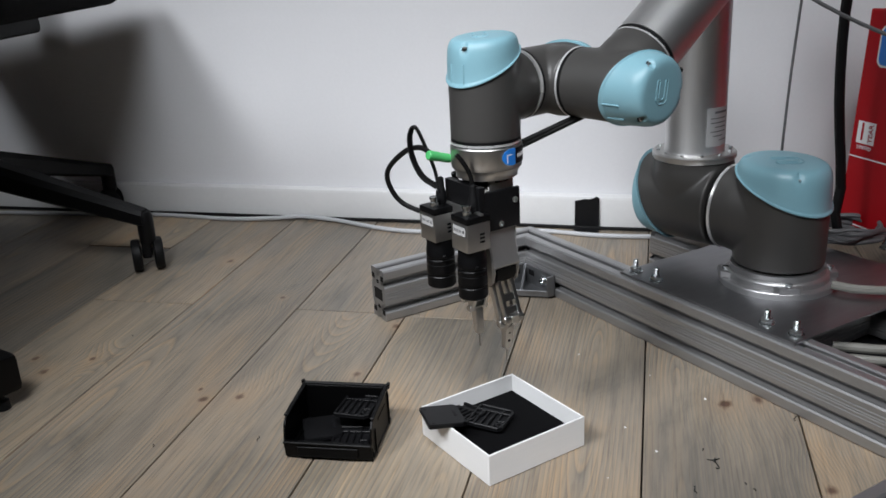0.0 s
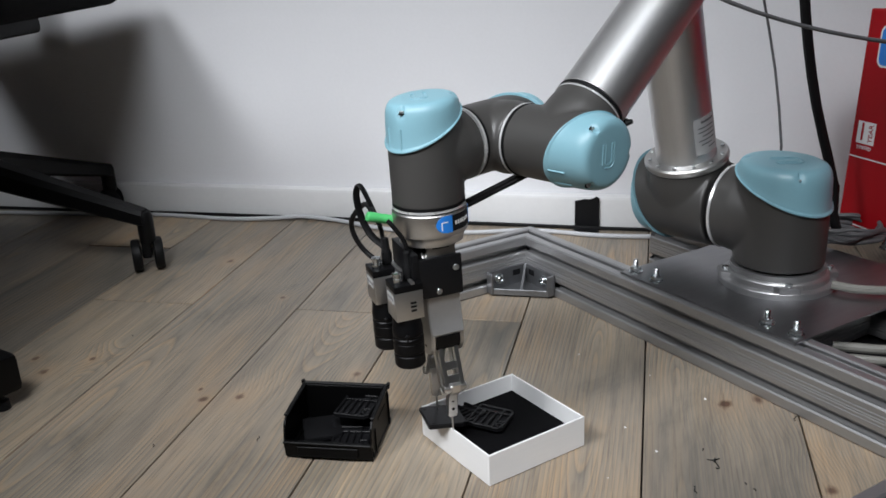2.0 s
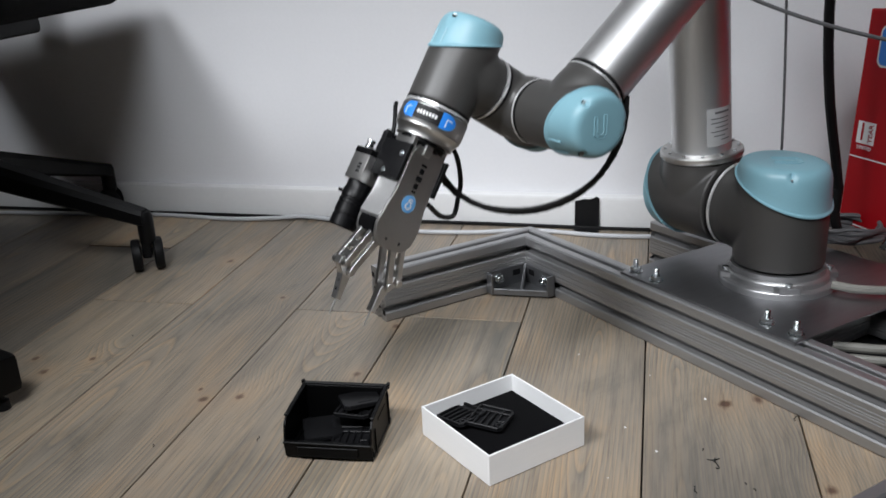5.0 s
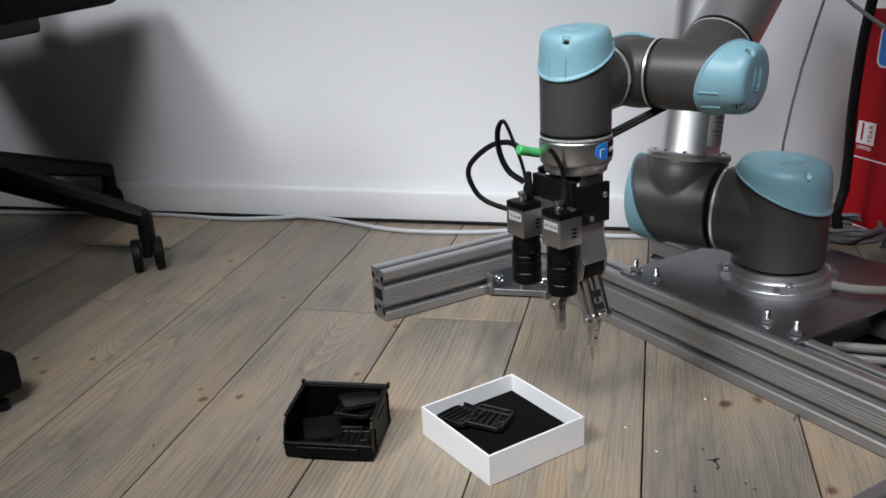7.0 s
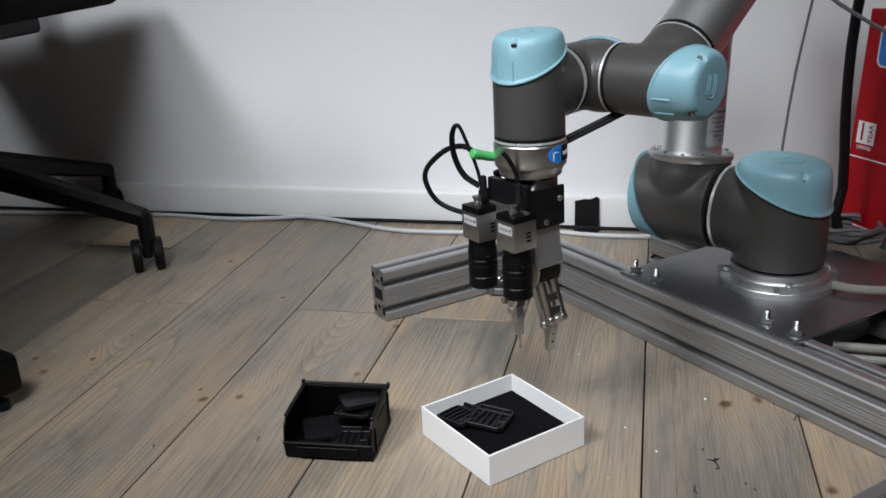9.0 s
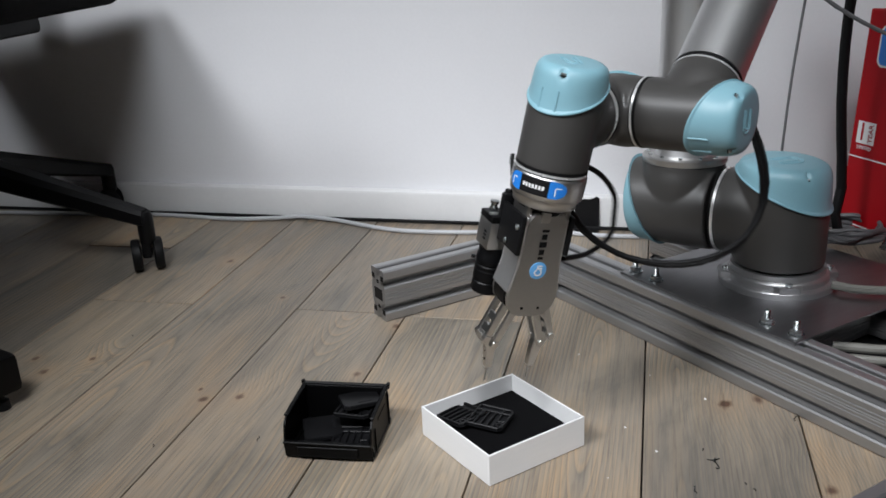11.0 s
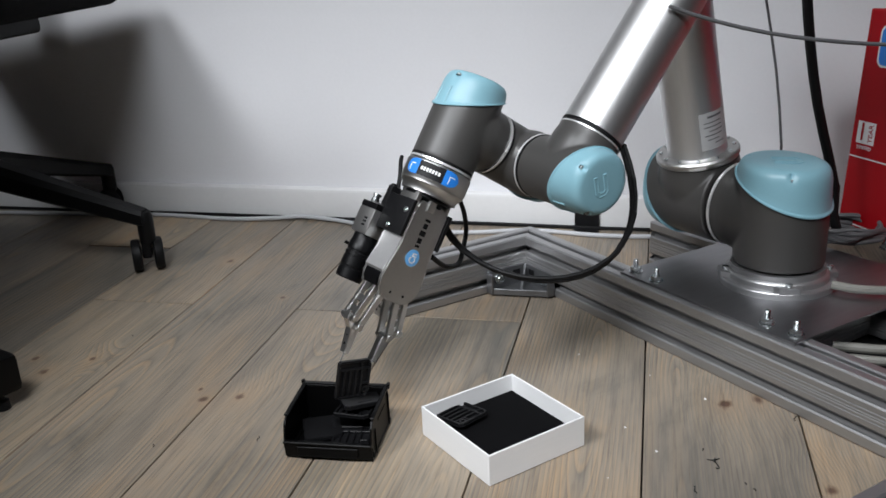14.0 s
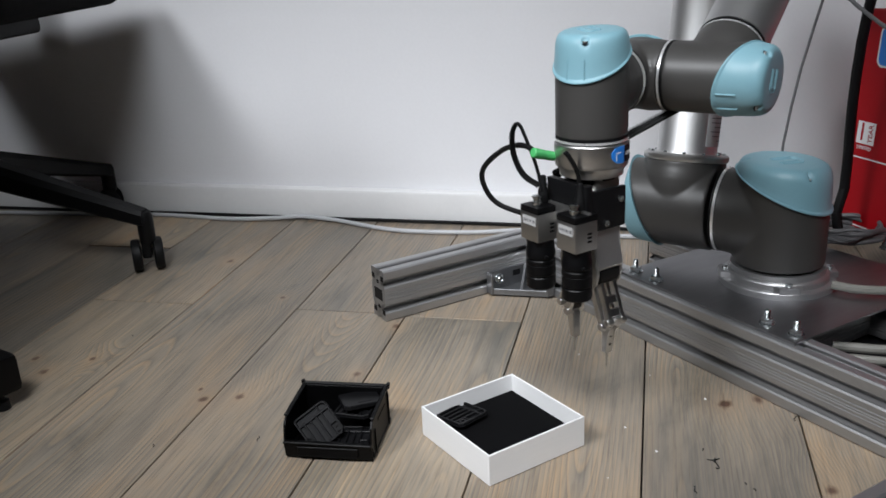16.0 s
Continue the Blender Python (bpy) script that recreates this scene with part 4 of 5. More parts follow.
def frame_beams():
    inner = Vector((0.132, 1.3564))
    a2, b2 = Vector(A_DIR[:2]), Vector(B_DIR[:2])
    end_a = Vector((-0.0888, 1.2263)) + 0.02 * Vector((-a2.y, a2.x))
    corner = inner + 0.02 * Vector((-a2.y, a2.x)) + 0.02 * a2
    beam("short slotted aluminium beam with an open sawn end on the floor", end_a, A_DIR, (corner - end_a).length, 0.0, 1.0)
    beam("long slotted aluminium beam under the base plate", corner, B_DIR, 0.95, -1.0, 0.0)
    far = Vector((0.3600, 1.4130))
    beam("slotted aluminium beam behind the base plate", far, B_DIR, 0.60)
    beam("slotted aluminium cross beam under the base plate", Vector((0.2472, 1.1751)) + a2 * 0.028 + b2 * 0.235, A_DIR, 0.30)
    beam("slotted aluminium beam lying in the foreground", Vector((0.339, 0.620)) - 0.12 * a2, A_DIR, 0.60)
    # cast corner bracket in the inner corner
    br = thing("corner_bracket", "cast aluminium corner bracket bolted between two beams", "bracket", frame3(A_DIR * -1, B_DIR, (*inner, 0.003)))
    s = 0.076
    bm = bmesh.new()
    extrude_into(bm, [(0.001, 0.001), (s, 0.001), (s, 0.012), (0.012, s), (0.001, s)], 0.004, None, 0.0008)
    part("gusset", bm, CAST, br)
    for k in (0, 1):
        flip = Matrix(((0, 1, 0, 0), (1, 0, 0, 0), (0, 0, 1, 0), (0, 0, 0, 1))) if k else Matrix()
        bm = bmesh.new()
        box_into(bm, s - 0.006, 0.004, 0.035, Matrix.Translation((s / 2 + 0.004, 0.003, 0)), 0.0008, 1)
        part("flange", bm, CAST, br, at=flip)
        bm = bmesh.new()
        box_into(bm, 0.004, 0.012, 0.034, Matrix.Translation((s - 0.001, 0.009, 0)), 0.0008, 1)
        part("cheek", bm, CAST, br, at=flip)
        # nothing is cut here: a flat black patch paints the opening's shade
        part("window", block(0.014, 0.0006, 0.009, Matrix.Translation((0.022, 0.0052, 0.019)), 0), INK_AND_SHADE, br, "black patch painting the shade in an opening", at=flip)
        turned = flip @ along((0, 1, 0), (s * 0.73, 0.005, 0.020)) if not k else along((1, 0, 0), (0.005, s * 0.73, 0.020))
        part("washer", lathe([(0.0085, 0), (0.0088, 0.0005), (0.0085, 0.0012), (0.005, 0.0013)], seg=24), ZINC, br, at=turned)
        part("bolt", lathe([(0.0066, 0.0012), (0.0066, 0.0052), (0.0058, 0.0062), (0.0036, 0.0064), (0.0034, 0.0040)], seg=20), ZINC, br, at=turned)
    lip = Vector((s - 0.012, -(s - 0.012), 0)).normalized()
    part("lip", block((s - 0.012) * 1.414, 0.004, 0.010, frame3(lip, (1, 1, 0), ((s + 0.012) / 2 - 0.0015, (s + 0.012) / 2 - 0.0015, 0)), 0.0008, 1), CAST, br)
    bm = bmesh.new()
    extrude_into(bm, [(0.002, 0.0), (0.050, 0.0), (0.006, 0.026), (0.002, 0.030)], 0.004, frame3((1, 1, 0), (0, 0, 1), (0.002, 0.002, 0.003)) @ Matrix.Translation((0, 0, -0.002)), 0.0006)
    part("rib", bm, CAST, br)
    # base plate
    c0 = Vector((0.2472, 1.1751, 0.0802))
    pl = thing("base_plate", "scratched milled metal plate carrying the robot arm", "metal plate", frame3(B_DIR, A_DIR, c0))
    bm = bmesh.new()
    ow, od = 0.2916, 0.300
    extrude_into(bm, [(0, 0), (ow, 0), (ow, od), (0.06, od), (0.0, 0.19)], 0.0032, Matrix.Translation((0, 0, 0.0032)) @ Matrix.Diagonal((1, 1, -1, 1)), 0.0004)
    part("plate", bm, PLATE, pl)
    return pl


def stud(at):
    b = thing("stud_bolt", "zinc-plated stud bolt with nut and washer in the plate", "bolt", Matrix.Translation(at), "base plate bolts")
    part("washer", lathe([(0.0095, 0), (0.0098, 0.0006), (0.0095, 0.0014), (0.005, 0.0015)], seg=28), ZINC, b)
    part("nut", lathe([(0.0072, 0.0015), (0.0075, 0.0022), (0.0075, 0.0068), (0.0070, 0.0075), (0.004, 0.0076)], seg=6), ZINC, b, smooth=False)
    part("thread", lathe([(0.0038, 0.0075)] + [(0.0034 + 0.0005 * (k % 2), 0.0080 + 0.0009 * k) for k in range(11)] + [(0.002, 0.0182)], seg=14), ZINC, b)


# ---- chair ----
def office_chair():
    c = thing("office_chair", "black office chair with a five-star castor base", "office chair", pose(-0.869, 1.563, 0, 0, 0, -8.8))
    part("gas_column", lathe([(0.032, 0.10), (0.032, 0.22), (0.024, 0.225), (0.024, 0.40), (0.03, 0.405)], seg=28), CHARCOAL, c)
    part("hub", lathe([(0.045, 0.135), (0.055, 0.145), (0.052, 0.215), (0.036, 0.225)], seg=28), CHARCOAL, c)
    for k in range(5):
        turn_k = turn("Z", 72 * k)
        bm = bmesh.new()
        prev = None
        for s in range(9):
            f = s / 8
            x = 0.03 + 0.326 * f
            zc = 0.196 - 0.099 * f
            hw, hh = 0.027 - 0.011 * f, 0.026 - 0.012 * f
            ring = [bm.verts.new((x, a * hw, zc + b * hh)) for a, b in ((-1, -0.7), (-0.7, -1), (0.7, -1), (1, -0.7), (1, 0.5), (0.6, 1), (-0.6, 1), (-1, 0.5))]
            if prev:
                for i in range(8):
                    bm.faces.new((prev[i], prev[(i + 1) % 8], ring[(i + 1) % 8], ring[i]))
            else:
                bm.faces.new(ring[::-1])
            prev = ring
        bm.faces.new(prev)
        lathe_into(bm, [(0.013, 0.052), (0.0145, 0.056), (0.0145, 0.100), (0.011, 0.108)], Matrix.Translation((0.354, 0, 0)), 20)
        leg = part("leg", bm, CHARCOAL, c, at=turn_k)
        for s in (1, -1):
            part("castor_wheel", lathe([(0.020, 0.0), (0.0265, 0.001), (0.0290, 0.003), (0.0290, 0.013), (0.0275, 0.016), (0.022, 0.017), (0.021, 0.0155), (0.010, 0.0165)], along((0, s, 0)), 36), RUBBER, leg, at=Matrix.Translation((0.350, 0, 0.0295)) @ turn("Z", -62) @ Matrix.Translation((0, s * 0.0100, 0)))
        part("castor_hood", block(0.024, 0.016, 0.034, Matrix.Translation((0.350, 0, 0.024)) @ turn("Z", -72), 0.004), CHARCOAL, leg)
    part("seat", block(0.46, 0.46, 0.075, Matrix.Translation((0.045, 0.0, 0.444)) @ turn("Z", 4.8), 0.03, 4), SEAT_CLOTH, c, "black fabric seat cushion")
    part("seat_shell", block(0.30, 0.26, 0.03, Matrix.Translation((0, 0, 0.406)), 0.01, 3), CHARCOAL, c)
    # unseen backrest, turned and sized for the shadow it throws on the wall
    part("backrest", block(0.055, 0.41, 0.52, turn("Z", -81) @ Matrix.Translation((-0.225, -0.03, 0.58)) @ turn("Y", -6), 0.025, 4), SEAT_CLOTH, c, "black fabric backrest, out of view, set to shade the wall")
    part("back_strut", block(0.03, 0.06, 0.24, turn("Z", -81) @ Matrix.Translation((-0.225, 0, 0.43)), 0.008, 2), CHARCOAL, c)


def desk():
    d = thing("desk", "desk with black steel foot rail on levelling glides", "desk", pose(-0.636, 1.029, 0, 0, 0, -36))
    part("foot_rail", block(0.60, 0.10, 0.050, Matrix.Translation((-0.2175, 0.004, 0.022)), 0.008, 2), BLACK, d, "black steel foot rail")
    for x, y in ((0.066, 0.03), (0.066, -0.045), (-0.49, 0.045), (-0.49, -0.045)):
        part("glide", lathe([(0.008, 0), (0.0095, 0.001), (0.0085, 0.012), (0.004, 0.014), (0.004, 0.024)], seg=20), RUBBER, d, at=Matrix.Translation((x, y, 0)))
    # column and top are out of view; the top is sized to shade the floor
    part("column", block(0.07, 0.09, 0.635, Matrix.Translation((-0.22, 0, 0.070)), 0.004, 2), BLACK, d)
    part("tabletop", block(0.80, 0.92, 0.025, Matrix.Translation((-0.1202, -0.4199, 0.705)) @ turn("Z", 36), 0.003, 2), WHITE, d, "unseen white tabletop added to shade the left floor")


def dark_gap_fill():
    # black slab added so that the gap between the beams looks like a dark hole
    t = part("cable_tray", block(0.34, 0.27, 0.020, None, 0.003, 2), MATT_BLACK, at=frame3(B_DIR, A_DIR, (0.560, 1.085, 0.001)))
    tagged(t, "flat black slab added to darken the gap inside the frame", "tray")


def red_carton():
    o = Vector((0.6175, 1.3285, 0.084))
    way = Vector((0.0295, -0.0865, 0)).normalized()
    side = Vector((0, 0, 1)).cross(way)
    m = frame3(way, side, o) @ turn("X", -3.7)
    c = thing("red_carton", "glossy red printed carton with white print standing on the frame", "carton", m)
    part("body", block(0.36, 0.14, 0.328, Matrix.Translation((0.18, 0.07, 0)), 0.002, 1), RED, c)
    f = frame3((1, 0, 0), (0, 0, 1), (0, 0, 0))
    for name, size, rad, lift, paint, label in (("white_border", 0.060, 0.011, 0.0, WHITE, "white printed border"), ("blue_print", 0.054, 0.009, 0.0003, SKY_BLUE, "blue printed field")):
        bm = bmesh.new()
        half = size / 2
        ring = [(sx * (half - rad) + rad * math.cos(radians(a)), sy * (half - rad) + rad * math.sin(radians(a))) for sx, sy, a0 in ((1, 1, 0), (-1, 1, 90), (-1, -1, 180), (1, -1, 270)) for a in (a0, a0 + 22, a0 + 45, a0 + 68, a0 + 90)]
        extrude_into(bm, ring, 0.0003, f @ Matrix.Translation((0.056, 0.277, lift)))
        part(name, bm, paint, c, label)
    part("white_line", block(0.36, 0.0018, 0.0003, f @ Matrix.Translation((0.18, 0.1125, 0))), WHITE, c)
    part("white_line", block(0.36, 0.0018, 0.0003, f @ Matrix.Translation((0.18, 0.010, 0))), WHITE, c)
    part("white_square", block(0.034, 0.033, 0.0003, f @ Matrix.Translation((0.028, 0.150, 0))), WHITE, c, "white printed warranty badge")
    words("numeral", "1", 0.038, RED, c, f @ Matrix.Translation((0.021, 0.150, 0.0004)))
    words("year", "YEAR", 0.0115, RED, c, f @ Matrix.Translation((0.0375, 0.150, 0.0005)) @ turn("Z", 90))
    words("limited", "LIMITED", 0.0075, WHITE, c, f @ Matrix.Translation((0.028, 0.1275, 0.0003)))


def cable(name, label, pts, r, material, seg=10, category="cable"):
    ob = part(name, tube(pts, r, seg), material)
    return tagged(ob, label, category)


def still_cables():
    cable("wall_cable", "white cable lying along the baseboard", [(-1.3, 1.985, 0.004), (-0.9, 1.90, 0.0045), (-0.603, 1.838, 0.0045), (-0.446, 1.785, 0.0045), (-0.35, 1.768, 0.006), (-0.284, 1.763, 0.008), (-0.207, 1.7300, 0.0055), (-0.09, 1.6535, 0.0045), (0.051, 1.618, 0.0045), (0.17, 1.612, 0.0045), (0.30, 1.56, 0.0045), (0.45, 1.53, 0.0045)], 0.0042, WHITE_CABLE)
    # this black strand stands in for the dark gap line below the baseboard
    cable("floor_cable", "thin black strand put in for the dark gap at the baseboard", [(-1.3, 2.035, 0.005), (-0.6, 1.852, 0.005), (-0.35, 1.784, 0.005), (-0.1, 1.712, 0.006), (0.1, 1.662, 0.005), (0.30, 1.603, 0.005), (0.46, 1.56, 0.005), (0.6, 1.50, 0.005)], 0.0034, RUBBER)
    cable("base_cable", "beige-grey robot supply cable entering the foot", [(0.497, 1.066, 0.0935), (0.53, 1.045, 0.0935), (0.60, 1.035, 0.093), (0.72, 1.03, 0.09), (0.9, 1.02, 0.06)], 0.0058, GREY_CABLE)
    cable("signal_cable", "beige-grey cable lying inside the frame", [(0.47, 0.99, 0.045), (0.53, 0.965, 0.048), (0.60, 0.96, 0.05), (0.75, 0.97, 0.05)], 0.006, GREY_CABLE)
    cable("signal_cable", "beige-grey cable lying inside the frame", [(0.48, 0.965, 0.040), (0.53, 0.945, 0.042), (0.60, 0.935, 0.045), (0.75, 0.94, 0.045)], 0.0055, GREY_CABLE)
    pts = []
    for k in range(70):
        a = 2 * math.pi * k / 14
        r = 0.050 + 0.006 * math.sin(k * 1.7)
        pts.append((0.600 + r * math.cos(a), 1.262 + r * 0.9 * math.sin(a), 0.0895 + 0.0045 * (k / 14) + 0.002 * math.sin(k * 2.3)))
    ob = part("cable_coil", tube(pts, 0.0034, 8, 4), DARK_CABLE)
    tagged(ob, "loose coil of dark grey cable on the frame", "cable coil")


def floor_litter():
    """White paint flecks and dark fibres on the planks."""
    rnd = random.Random(11)
    bm, dk = bmesh.new(), bmesh.new()
    for x, y, size in ((0.306, 0.9537, 0.0035), (0.2215, 0.8452, 0.0030), (0.198, 0.8983, 0.0026), (0.1752, 1.0892, 0.0022), (0.255, 1.02, 0.0014), (0.16, 0.80, 0.0012)):
        m = pose(x, y, 0.0004, 0, 0, rnd.uniform(0, 180))
        extrude_into(bm, [(size * rnd.uniform(0.6, 1.0) * math.cos(a), size * 0.45 * math.sin(a)) for a in (0, 1.1, 2.0, 3.3, 4.2, 5.3)], 0.0003, m)
    for x, y, size in ((0.2716, 0.8442, 0.004), (0.393, 0.8989, 0.011), (0.2428, 0.772, 0.012), (0.2961, 0.7774, 0.004), (0.3017, 0.7671, 0.004), (-0.4658, 1.2216, 0.005), (-0.3442, 0.9073, 0.006), (-0.2242, 0.9111, 0.010)):
        a = rnd.uniform(1.2, 1.9)
        pts = [Vector((x + size * (f - 0.5) * math.cos(a) + size * 0.16 * math.sin(5 * f + x * 40), y + size * (f - 0.5) * math.sin(a), 0.0010)) for f in (0, 0.3, 0.6, 0.85, 1)]
        tube_into(dk, smooth_line(pts, 4), 0.0005, 6)
    for line in (((0.2745, 0.8080), (0.2770, 0.8068), (0.2785, 0.8085), (0.2778, 0.8150), (0.2772, 0.8230)), ((0.2700, 0.8245), (0.2772, 0.8225), (0.2835, 0.8250)), ((0.2760, 0.8190), (0.2772, 0.8228), (0.2795, 0.8262))):
        tube_into(dk, smooth_line([(x, y, 0.0010) for x, y in line], 4), 0.0006, 6)
    tagged(part("paint_flecks", bm, WHITE), "small white paint flecks scattered on the planks", "debris", kind="stuff")
    tagged(part("dark_fibres", dk, INK_AND_SHADE), "short dark fibres and nicks on the planks", "debris", kind="stuff")


def wall_tape():
    """A ragged strip of cloth tape from the baseboard down to the floor."""
    bm = bmesh.new()
    top = [(0.0225, 0.060), (0.016, 0.063), (0.012, 0.0595), (0.004, 0.057), (-0.006, 0.058), (-0.014, 0.0555), (-0.0235, 0.054)]
    out = [(-0.024, 0.0006), (0.0225, 0.0006)] + top
    extrude_into(bm, out, 0.0014, frame3((1, 0, 0), (0, 0, 1), (0, 0, 0)), 0.0004)
    flap = [(-0.024, 0.0), (-0.0245, -0.012), (-0.0232, -0.0255), (-0.010, -0.0268), (0.004, -0.0262), (0.0215, -0.027), (0.0238, -0.014), (0.0225, 0.0)]
    extrude_into(bm, flap[::-1], 0.0014, Matrix.Translation((0, -0.0006, 0.0012)) @ turn("X", -3), 0.0004)
    ob = part("black_cloth", bm, MATT_BLACK, at=WALL_AT @ Matrix.Translation((0.902, -0.020, 0.0008)) @ turn("X", -1.5))
    tagged(ob, "ragged black cloth tape hanging from baseboard to floor", "tape")


floor_things = (white_box, bin_box, frame_beams, office_chair, desk, dark_gap_fill, red_carton, still_cables, floor_litter, wall_tape)
for build in floor_things:
    build()
for p in ((0.268, 1.1723, 0.0834), (0.2876, 1.1349, 0.0834), (0.3836, 0.9808, 0.0834), (0.4054, 0.9461, 0.0834), (0.640, 1.215, 0.0834)):
    stud(p)
arm, links = robot()
grip, fingers = gripper()
cam_a = machine_camera("small metal machine-vision camera with a black lens beside the gripper")
cam_b = machine_camera("small metal machine-vision camera with a black lens beside the gripper")
CAM_A, CAM_B = Matrix.Translation((0.041, 0.136, 0.025)), Matrix.Translation((0.047, 0.136, -0.026))
REST_ONE = frame3((0.965, 0.26, -0.10), (-0.26, 0.965, 0.0), (-0.0095, 0.8740, 0.0370))
REST_TWO = frame3((0.89, -0.45, -0.03), (0.45, 0.89, 0.0), (0.0445, 0.8935, 0.0215))
REST_THREE = frame3((0.66, -0.75, 0.10), (0.75, 0.66, 0), (0.0130, 0.9060, 0.0200))
FALL_ONE = frame3((0.30, -0.95, 0.12), (0.95, 0.30, 0.0), (-0.1030, 0.9150, 0.0405))
FALL_TWO = frame3((0.80, 0.25, 0.50), (-0.50, 0.45, 0.72), (-0.1480, 0.8900, 0.0260))
IN_BIN = (frame3((0.93, -0.35, 0.05), (0.35, 0.93, 0.06), (-0.1060, 0.9140, 0.0330)), frame3((0.97, 0.20, -0.02), (-0.20, 0.97, 0.06), (-0.1480, 0.9060, 0.0110)), frame3((0.99, -0.12, 0), (0.12, 0.99, 0.03), (-0.1130, 0.8860, 0.0085)))
print_part("printed_part", "black printed grid plate lying in the tray's corner", "grid", REST_THREE)
for at, style in zip(IN_BIN, ("grid", "paddle", "grid")):
    print_part("printed_part", "black printed part lying in the storage bin", style, at)
PERCH_TWO = frame3((0.90, -0.10, 0.30), (0.15, 0.85, 0.20), (-0.1200, 0.9030, 0.0370))


# ---- motion of the arm ----
def angles(t):
    """Joint angles at t: monotone cubic through the rows of WAY."""
    ts = [w[0] for w in WAY]
    i = max(0, min(len(ts) - 2, sum(1 for s in ts if s <= t) - 1))
    h = ts[i + 1] - ts[i]
    u = max(0.0, min(1.0, (t - ts[i]) / h))

    def slope(j, k):
        if j <= 0 or j >= len(ts) - 1:
            return 0.0
        d0 = (WAY[j][1][k] - WAY[j - 1][1][k]) / (ts[j] - ts[j - 1])
        d1 = (WAY[j + 1][1][k] - WAY[j][1][k]) / (ts[j + 1] - ts[j])
        return 0.0 if d0 * d1 <= 0 else 2 * d0 * d1 / (d0 + d1)

    out = []
    for k in range(6):
        a, b = WAY[i][1][k], WAY[i + 1][1][k]
        m0, m1 = slope(i, k) * h, slope(i + 1, k) * h
        out.append((2 * u ** 3 - 3 * u * u + 1) * a + (u ** 3 - 2 * u * u + u) * m0 + (3 * u * u - 2 * u ** 3) * b + (u ** 3 - u * u) * m1)
    return out


OPEN, FIRST, SECOND = 0.0255, 0.0215, 0.0200
JAWS = [(0.0, OPEN), (1.9, OPEN), (2.15, FIRST), (3.90, FIRST), (4.10, OPEN), (12.35, OPEN), (12.65, SECOND), (14.38, SECOND), (14.50, OPEN), (16.0, OPEN)]


def jaw(t):
    for (t0, a), (t1, b) in zip(JAWS, JAWS[1:]):
        if t <= t1:
            u = max(0.0, (t - t0) / (t1 - t0))
            return a + (b - a) * u * u * (3 - 2 * u)
    return JAWS[-1][1]


def tool(t):
    """World pose of the flange at t."""
    return Matrix.Translation(BASE) @ chain(angles(t))["wrist_three"]


TIMES = [k * 0.1 for k in range(161)]


def carried_rows(rest, grasp, drop, stops):
    """Rows of a loose part: at rest, in the fingers from grasp to drop, then the stops where it fell."""
    hold = tool(grasp).inverted() @ rest
    lifted = tool(3.0) @ hold
    at = lifted.translation
    level = tool(3.0).inverted() @ Matrix.Translation(at - Vector((0, 0, 0.005))) @ turn("X", -5) @ Matrix.Translation(-at) @ lifted
    rows = [(0.0, rest), (grasp, rest)]
    t = grasp + 0.1
    while t < drop + 0.01:
        u = min(1.0, max(0.0, (t - grasp - 0.2) / 0.6))
        rows.append((t, tool(t) @ hold.lerp(level, u * u * (3 - 2 * u))))
        t += 0.1
    rows += stops
    return rows


def hanging_rows(rest, grasp, drop, stops):
    """Rows of a plate that swings down between the needles once it is lifted."""
    hold = tool(grasp).inverted() @ rest
    rows = [(0.0, rest), (grasp, rest)]
    t = grasp + 0.1
    while t < drop + 0.01:
        g = tool(t)
        across = g.to_3x3() @ Vector((0, 0, -1))
        across = Vector((across.x, across.y, 0.35 * across.z)).normalized()
        up = (Vector((0, 0, 1)) - across.z * across).normalized()
        hang = frame3(across, up, g @ Vector((0, 0.294, 0)) - 0.013 * up)
        u = min(1.0, max(0.0, (t - grasp - 0.2) / 1.1))
        rows.append((t, (g @ hold).lerp(hang, u * u * (3 - 2 * u))))
        t += 0.1
    return rows + stops


part_one = print_part("printed_part", "black printed paddle-shaped part lying on the tray's rim", "paddle", REST_ONE)
part_two = print_part("printed_part", "black printed grid plate lying on the foam", "grid", REST_TWO)


# ---- cables that bend as the arm moves: chains of short stiff pieces ----
def spread(points, n):
    """n + 1 points at even steps along a line of points."""
    run = [0.0]
    for a, b in zip(points, points[1:]):
        run.append(run[-1] + (b - a).length)
    out, j = [], 0
    for k in range(n + 1):
        s = run[-1] * k / n
        while j < len(run) - 2 and run[j + 1] < s:
            j += 1
        u = (s - run[j]) / max(1e-9, run[j + 1] - run[j])
        out.append(points[j].lerp(points[j + 1], u))
    return out


def bezier(a, b, c, d, n=24):
    return [a * (1 - u) ** 3 + b * 3 * u * (1 - u) ** 2 + c * 3 * u * u * (1 - u) + d * u ** 3 for u in (k / n for k in range(n + 1))]


def hanging(a, out_a, b, out_b, length):
    """A cable of that length from a to b that leaves its ends along out_a and out_b and sags."""
    lo, hi = 0.0, 0.7
    for _ in range(14):
        s = (lo + hi) / 2
        drop = Vector((0, 0, -s))
        pts = bezier(a, a + out_a + drop * 0.8, b + out_b + drop * 1.15, b)
        run = sum((q - p).length for p, q in zip(pts, pts[1:]))
        lo, hi = (s, hi) if run < length else (lo, s)
    return pts


def forearm_of(t):
    return Matrix.Translation(BASE) @ chain(angles(t))["forearm"]


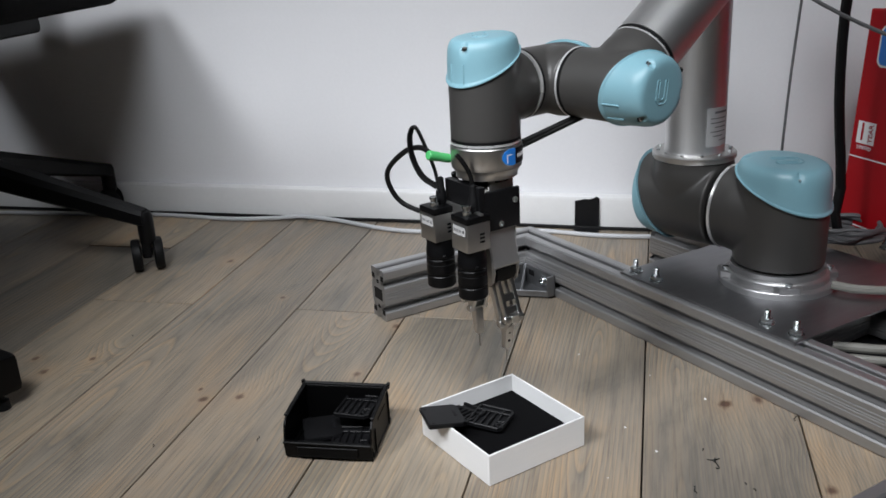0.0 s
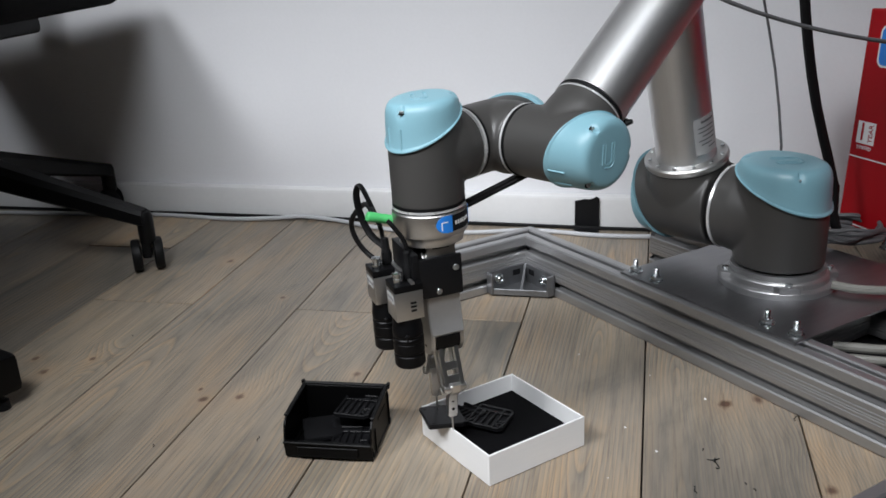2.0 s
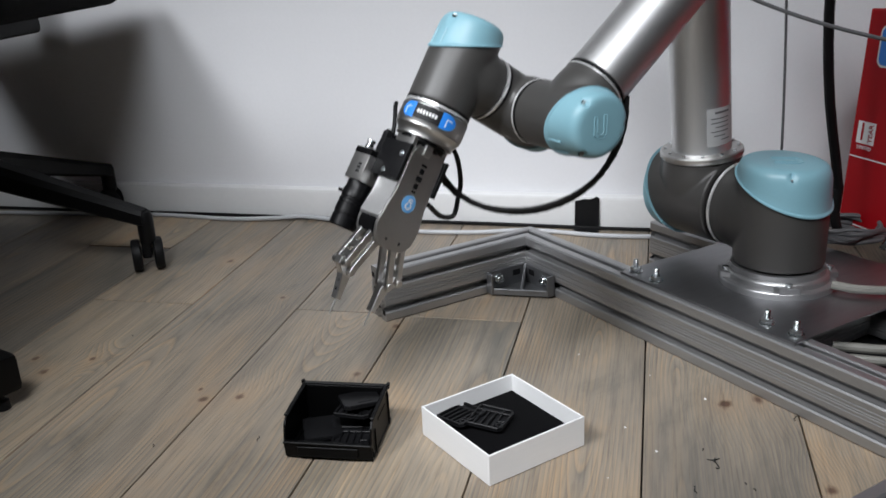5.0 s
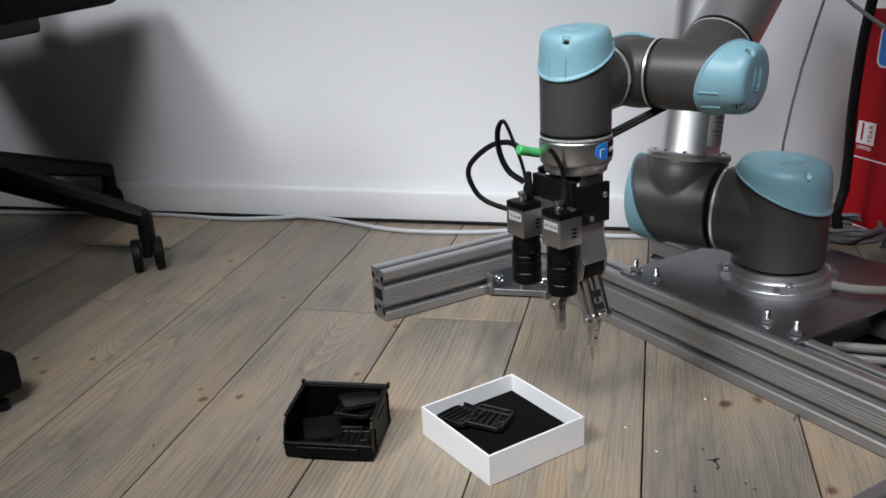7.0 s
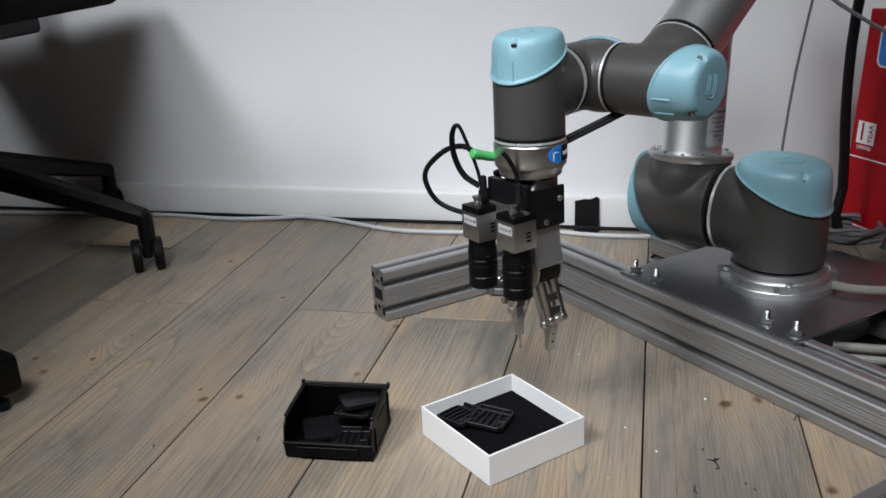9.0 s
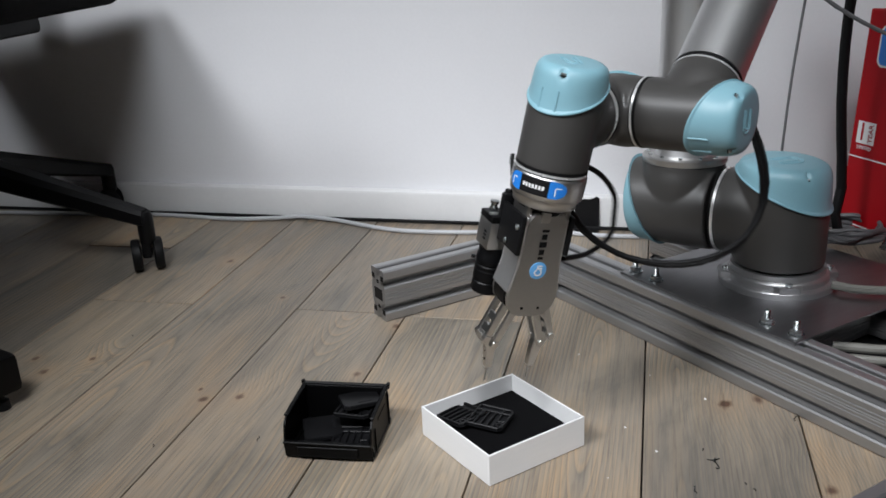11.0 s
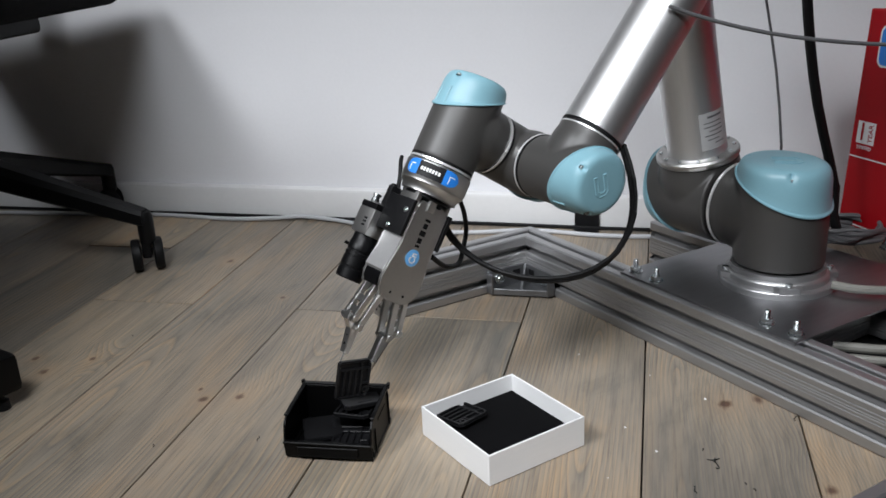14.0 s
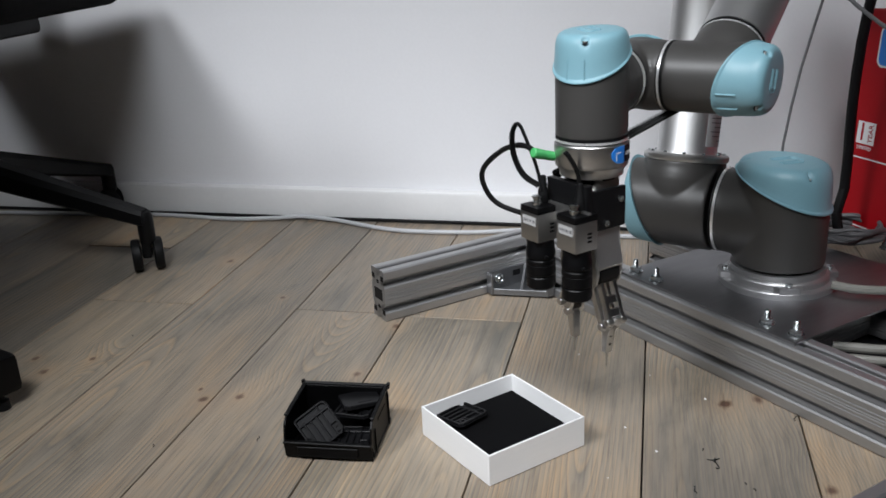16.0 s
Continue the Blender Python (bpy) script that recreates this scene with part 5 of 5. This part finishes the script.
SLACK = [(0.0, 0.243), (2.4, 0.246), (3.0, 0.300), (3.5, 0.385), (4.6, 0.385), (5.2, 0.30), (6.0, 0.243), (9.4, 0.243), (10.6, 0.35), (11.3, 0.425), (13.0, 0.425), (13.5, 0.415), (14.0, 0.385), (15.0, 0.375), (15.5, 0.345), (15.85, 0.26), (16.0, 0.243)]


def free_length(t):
    """Length of hose drawn between gripper and forearm, set by time; its pieces overlap."""
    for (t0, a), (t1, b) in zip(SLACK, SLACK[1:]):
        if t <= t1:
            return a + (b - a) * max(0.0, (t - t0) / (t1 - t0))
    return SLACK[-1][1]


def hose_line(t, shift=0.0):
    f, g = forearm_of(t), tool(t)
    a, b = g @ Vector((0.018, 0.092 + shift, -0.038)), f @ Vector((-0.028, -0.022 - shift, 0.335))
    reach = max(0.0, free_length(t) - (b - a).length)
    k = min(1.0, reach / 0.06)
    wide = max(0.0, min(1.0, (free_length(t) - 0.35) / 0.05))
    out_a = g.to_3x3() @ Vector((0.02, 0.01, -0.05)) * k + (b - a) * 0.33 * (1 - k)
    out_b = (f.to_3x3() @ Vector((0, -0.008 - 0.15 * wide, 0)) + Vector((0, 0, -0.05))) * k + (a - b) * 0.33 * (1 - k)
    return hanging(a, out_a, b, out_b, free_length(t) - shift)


def elbow_of(t):
    return (Matrix.Translation(BASE) @ chain(angles(t))["forearm"]).translation


def side_hose_line(t):
    sway = elbow_of(t).x - 0.434
    return smooth_line([(0.580, 1.235, 0.090), (0.5725 + 0.06 * sway, 1.25, 0.150), (0.5810 + 0.12 * sway, 1.25, 0.170), (0.5654 + 0.42 * sway, 1.25, 0.301), (0.5624 + 0.70 * sway, 1.25, 0.432), (0.5774 + 1.1 * sway, 1.25, 0.582)], 5)


def thin_line(t):
    lean = 0.017 + 0.6 * (elbow_of(t).x - 0.434)
    return smooth_line([(0.464, 1.185, 0.200), (0.464, 1.183, 0.241), (0.464 + 0.38 * lean, 1.19, 0.34), (0.464 + lean, 1.20, 0.44), (0.464 + 2.1 * lean, 1.22, 0.60)], 6)


def top_line(t):
    a = forearm_of(t) @ Vector((0.025, -0.034, 0.19))
    b = Vector((0.530, 1.0, 0.402))
    return bezier(a, a.lerp(b, 0.33) + Vector((0, 0, -0.018)), a.lerp(b, 0.66) + Vector((0, 0, -0.012)), b)


CABLES = (
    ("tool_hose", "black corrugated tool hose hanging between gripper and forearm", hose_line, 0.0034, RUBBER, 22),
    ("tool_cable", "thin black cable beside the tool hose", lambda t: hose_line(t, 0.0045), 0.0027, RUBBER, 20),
    ("side_hose", "black fabric-sleeved hose hanging beside the red carton", side_hose_line, 0.0072, RUBBER, 12),
    ("thin_cable", "thin dark grey cable hanging behind the shoulder joint", thin_line, 0.0018, DARK_CABLE, 8),
    ("overhead_cable", "thin grey cable running from the forearm to the side", top_line, 0.0022, DARK_CABLE, 10),
)


def flex_cable(name, label, line, r, material, n):
    root = thing(name, label, "cable")
    tracks = {t: spread(line(t), n) for t in TIMES}
    long = max((p[k + 1] - p[k]).length for p in tracks.values() for k in range(n))
    bm = lathe([(r * 0.5, -0.45 * r), (r, 0.0), (r, long), (r * 0.5, long + 0.45 * r)], seg=10)
    first = part("segment", bm, material, root)
    pieces = [first]
    for _ in range(n - 1):
        ob = new("segment", first.data)
        ob.parent = root
        pieces.append(ob)
    return pieces, tracks


def bend(pieces, tracks):
    for k, ob in enumerate(pieces):
        rows, way, q = [], Vector((0, 0, 1)), Matrix.Identity(3).to_quaternion()
        for t in TIMES:
            p = tracks[t]
            ahead = (p[k + 1] - p[k]).normalized()
            q = way.rotation_difference(ahead) @ q
            way = ahead
            rows.append((t, Matrix.Translation(p[k]) @ q.to_matrix().to_4x4()))
        walk(ob, rows)


def gripper_leads():
    """Leads that ride on the gripper without bending."""
    made = []
    for name, label, pts, r, mat in (
        ("camera_lead", "black camera lead in a loose loop beside the gripper", LOOP_A, 0.0030, RUBBER),
        ("camera_lead", "flat black camera lead folded upwards beside the gripper", LOOP_B, 0.0042, RUBBER),
        ("sensor_lead", "short black sensor lead beside the flange", LOOP_C, 0.0024, RUBBER),
    ):
        ob = part(name, tube_into(bmesh.new(), smooth_line(pts, 6), r, 10, 0.45 if "flat" in label else 1.0), mat)
        tagged(ob, label, "cable", "gripper leads")
        made.append(ob)
    plug = part("green_plug", lathe([(0.0040, 0), (0.0050, 0.001), (0.0054, 0.004), (0.0050, 0.014), (0.0046, 0.016), (0.0050, 0.018), (0.0048, 0.028), (0.0030, 0.029)], along(GREEN_WAY), 16), GREEN)
    tagged(plug, "bright green plastic cable plug", "plug")
    made.append(plug)
    return made


def motions():
    tops = {t: chain(angles(t)) for t in TIMES}
    for name, ob in links.items():
        walk(ob, [(t, tops[t][name]) for t in TIMES])
    flange = {t: Matrix.Translation(BASE) @ tops[t]["wrist_three"] for t in TIMES}
    walk(grip, [(t, flange[t]) for t in TIMES])
    walk(cam_a, [(t, flange[t] @ CAM_A) for t in TIMES])
    walk(cam_b, [(t, flange[t] @ CAM_B) for t in TIMES])
    jaw_times = sorted({t for t, _ in JAWS} | {t + d for t, _ in JAWS for d in (0.1, 0.2) if t + d < 16})
    for side, made in fingers:
        for k, ob in enumerate(made):
            walk(ob, [(t, finger_poses(side, jaw(t))[k]) for t in jaw_times])
    for ob, at in zip(leads, LEAD_AT):
        walk(ob, [(t, flange[t] @ at) for t in TIMES])
    for pieces, tracks in chains:
        bend(pieces, tracks)
    walk(part_one, carried_rows(REST_ONE, 2.1, 3.9, [(4.09, FALL_ONE), (16.0, FALL_ONE)]))
    walk(part_two, hanging_rows(REST_TWO, 12.6, 14.4, [(14.50, PERCH_TWO), (14.62, FALL_TWO), (16.0, FALL_TWO)]))


LOOP_A = [(0.052, 0.063, -0.020), (0.049, 0.059, -0.050), (0.047, 0.070, -0.088), (0.052, 0.095, -0.119), (0.048, 0.118, -0.124), (0.034, 0.140, -0.115), (0.010, 0.150, -0.075), (-0.011, 0.147, -0.0315)]
LOOP_B = [(0.044, 0.104, -0.026), (0.042, 0.081, -0.037), (0.050, 0.052, -0.043), (0.0555, 0.037, -0.046), (0.058, 0.036, -0.050), (0.060, 0.048, -0.054), (0.057, 0.070, -0.055), (0.050, 0.090, -0.049), (0.040, 0.101, -0.036)]
LOOP_C = [(0.050, 0.055, 0.018), (0.0456, 0.061, 0.020), (0.036, 0.077, 0.020), (0.032, 0.092, 0.018), (0.030, 0.104, 0.012)]
GREEN_WAY = (-0.028, 0.0085, 0.0)
LEAD_AT = [Matrix(), Matrix(), Matrix(), Matrix.Translation((0.060, 0.060, -0.020))]
leads = gripper_leads()
chains = [flex_cable(*c) for c in CABLES]
motions()
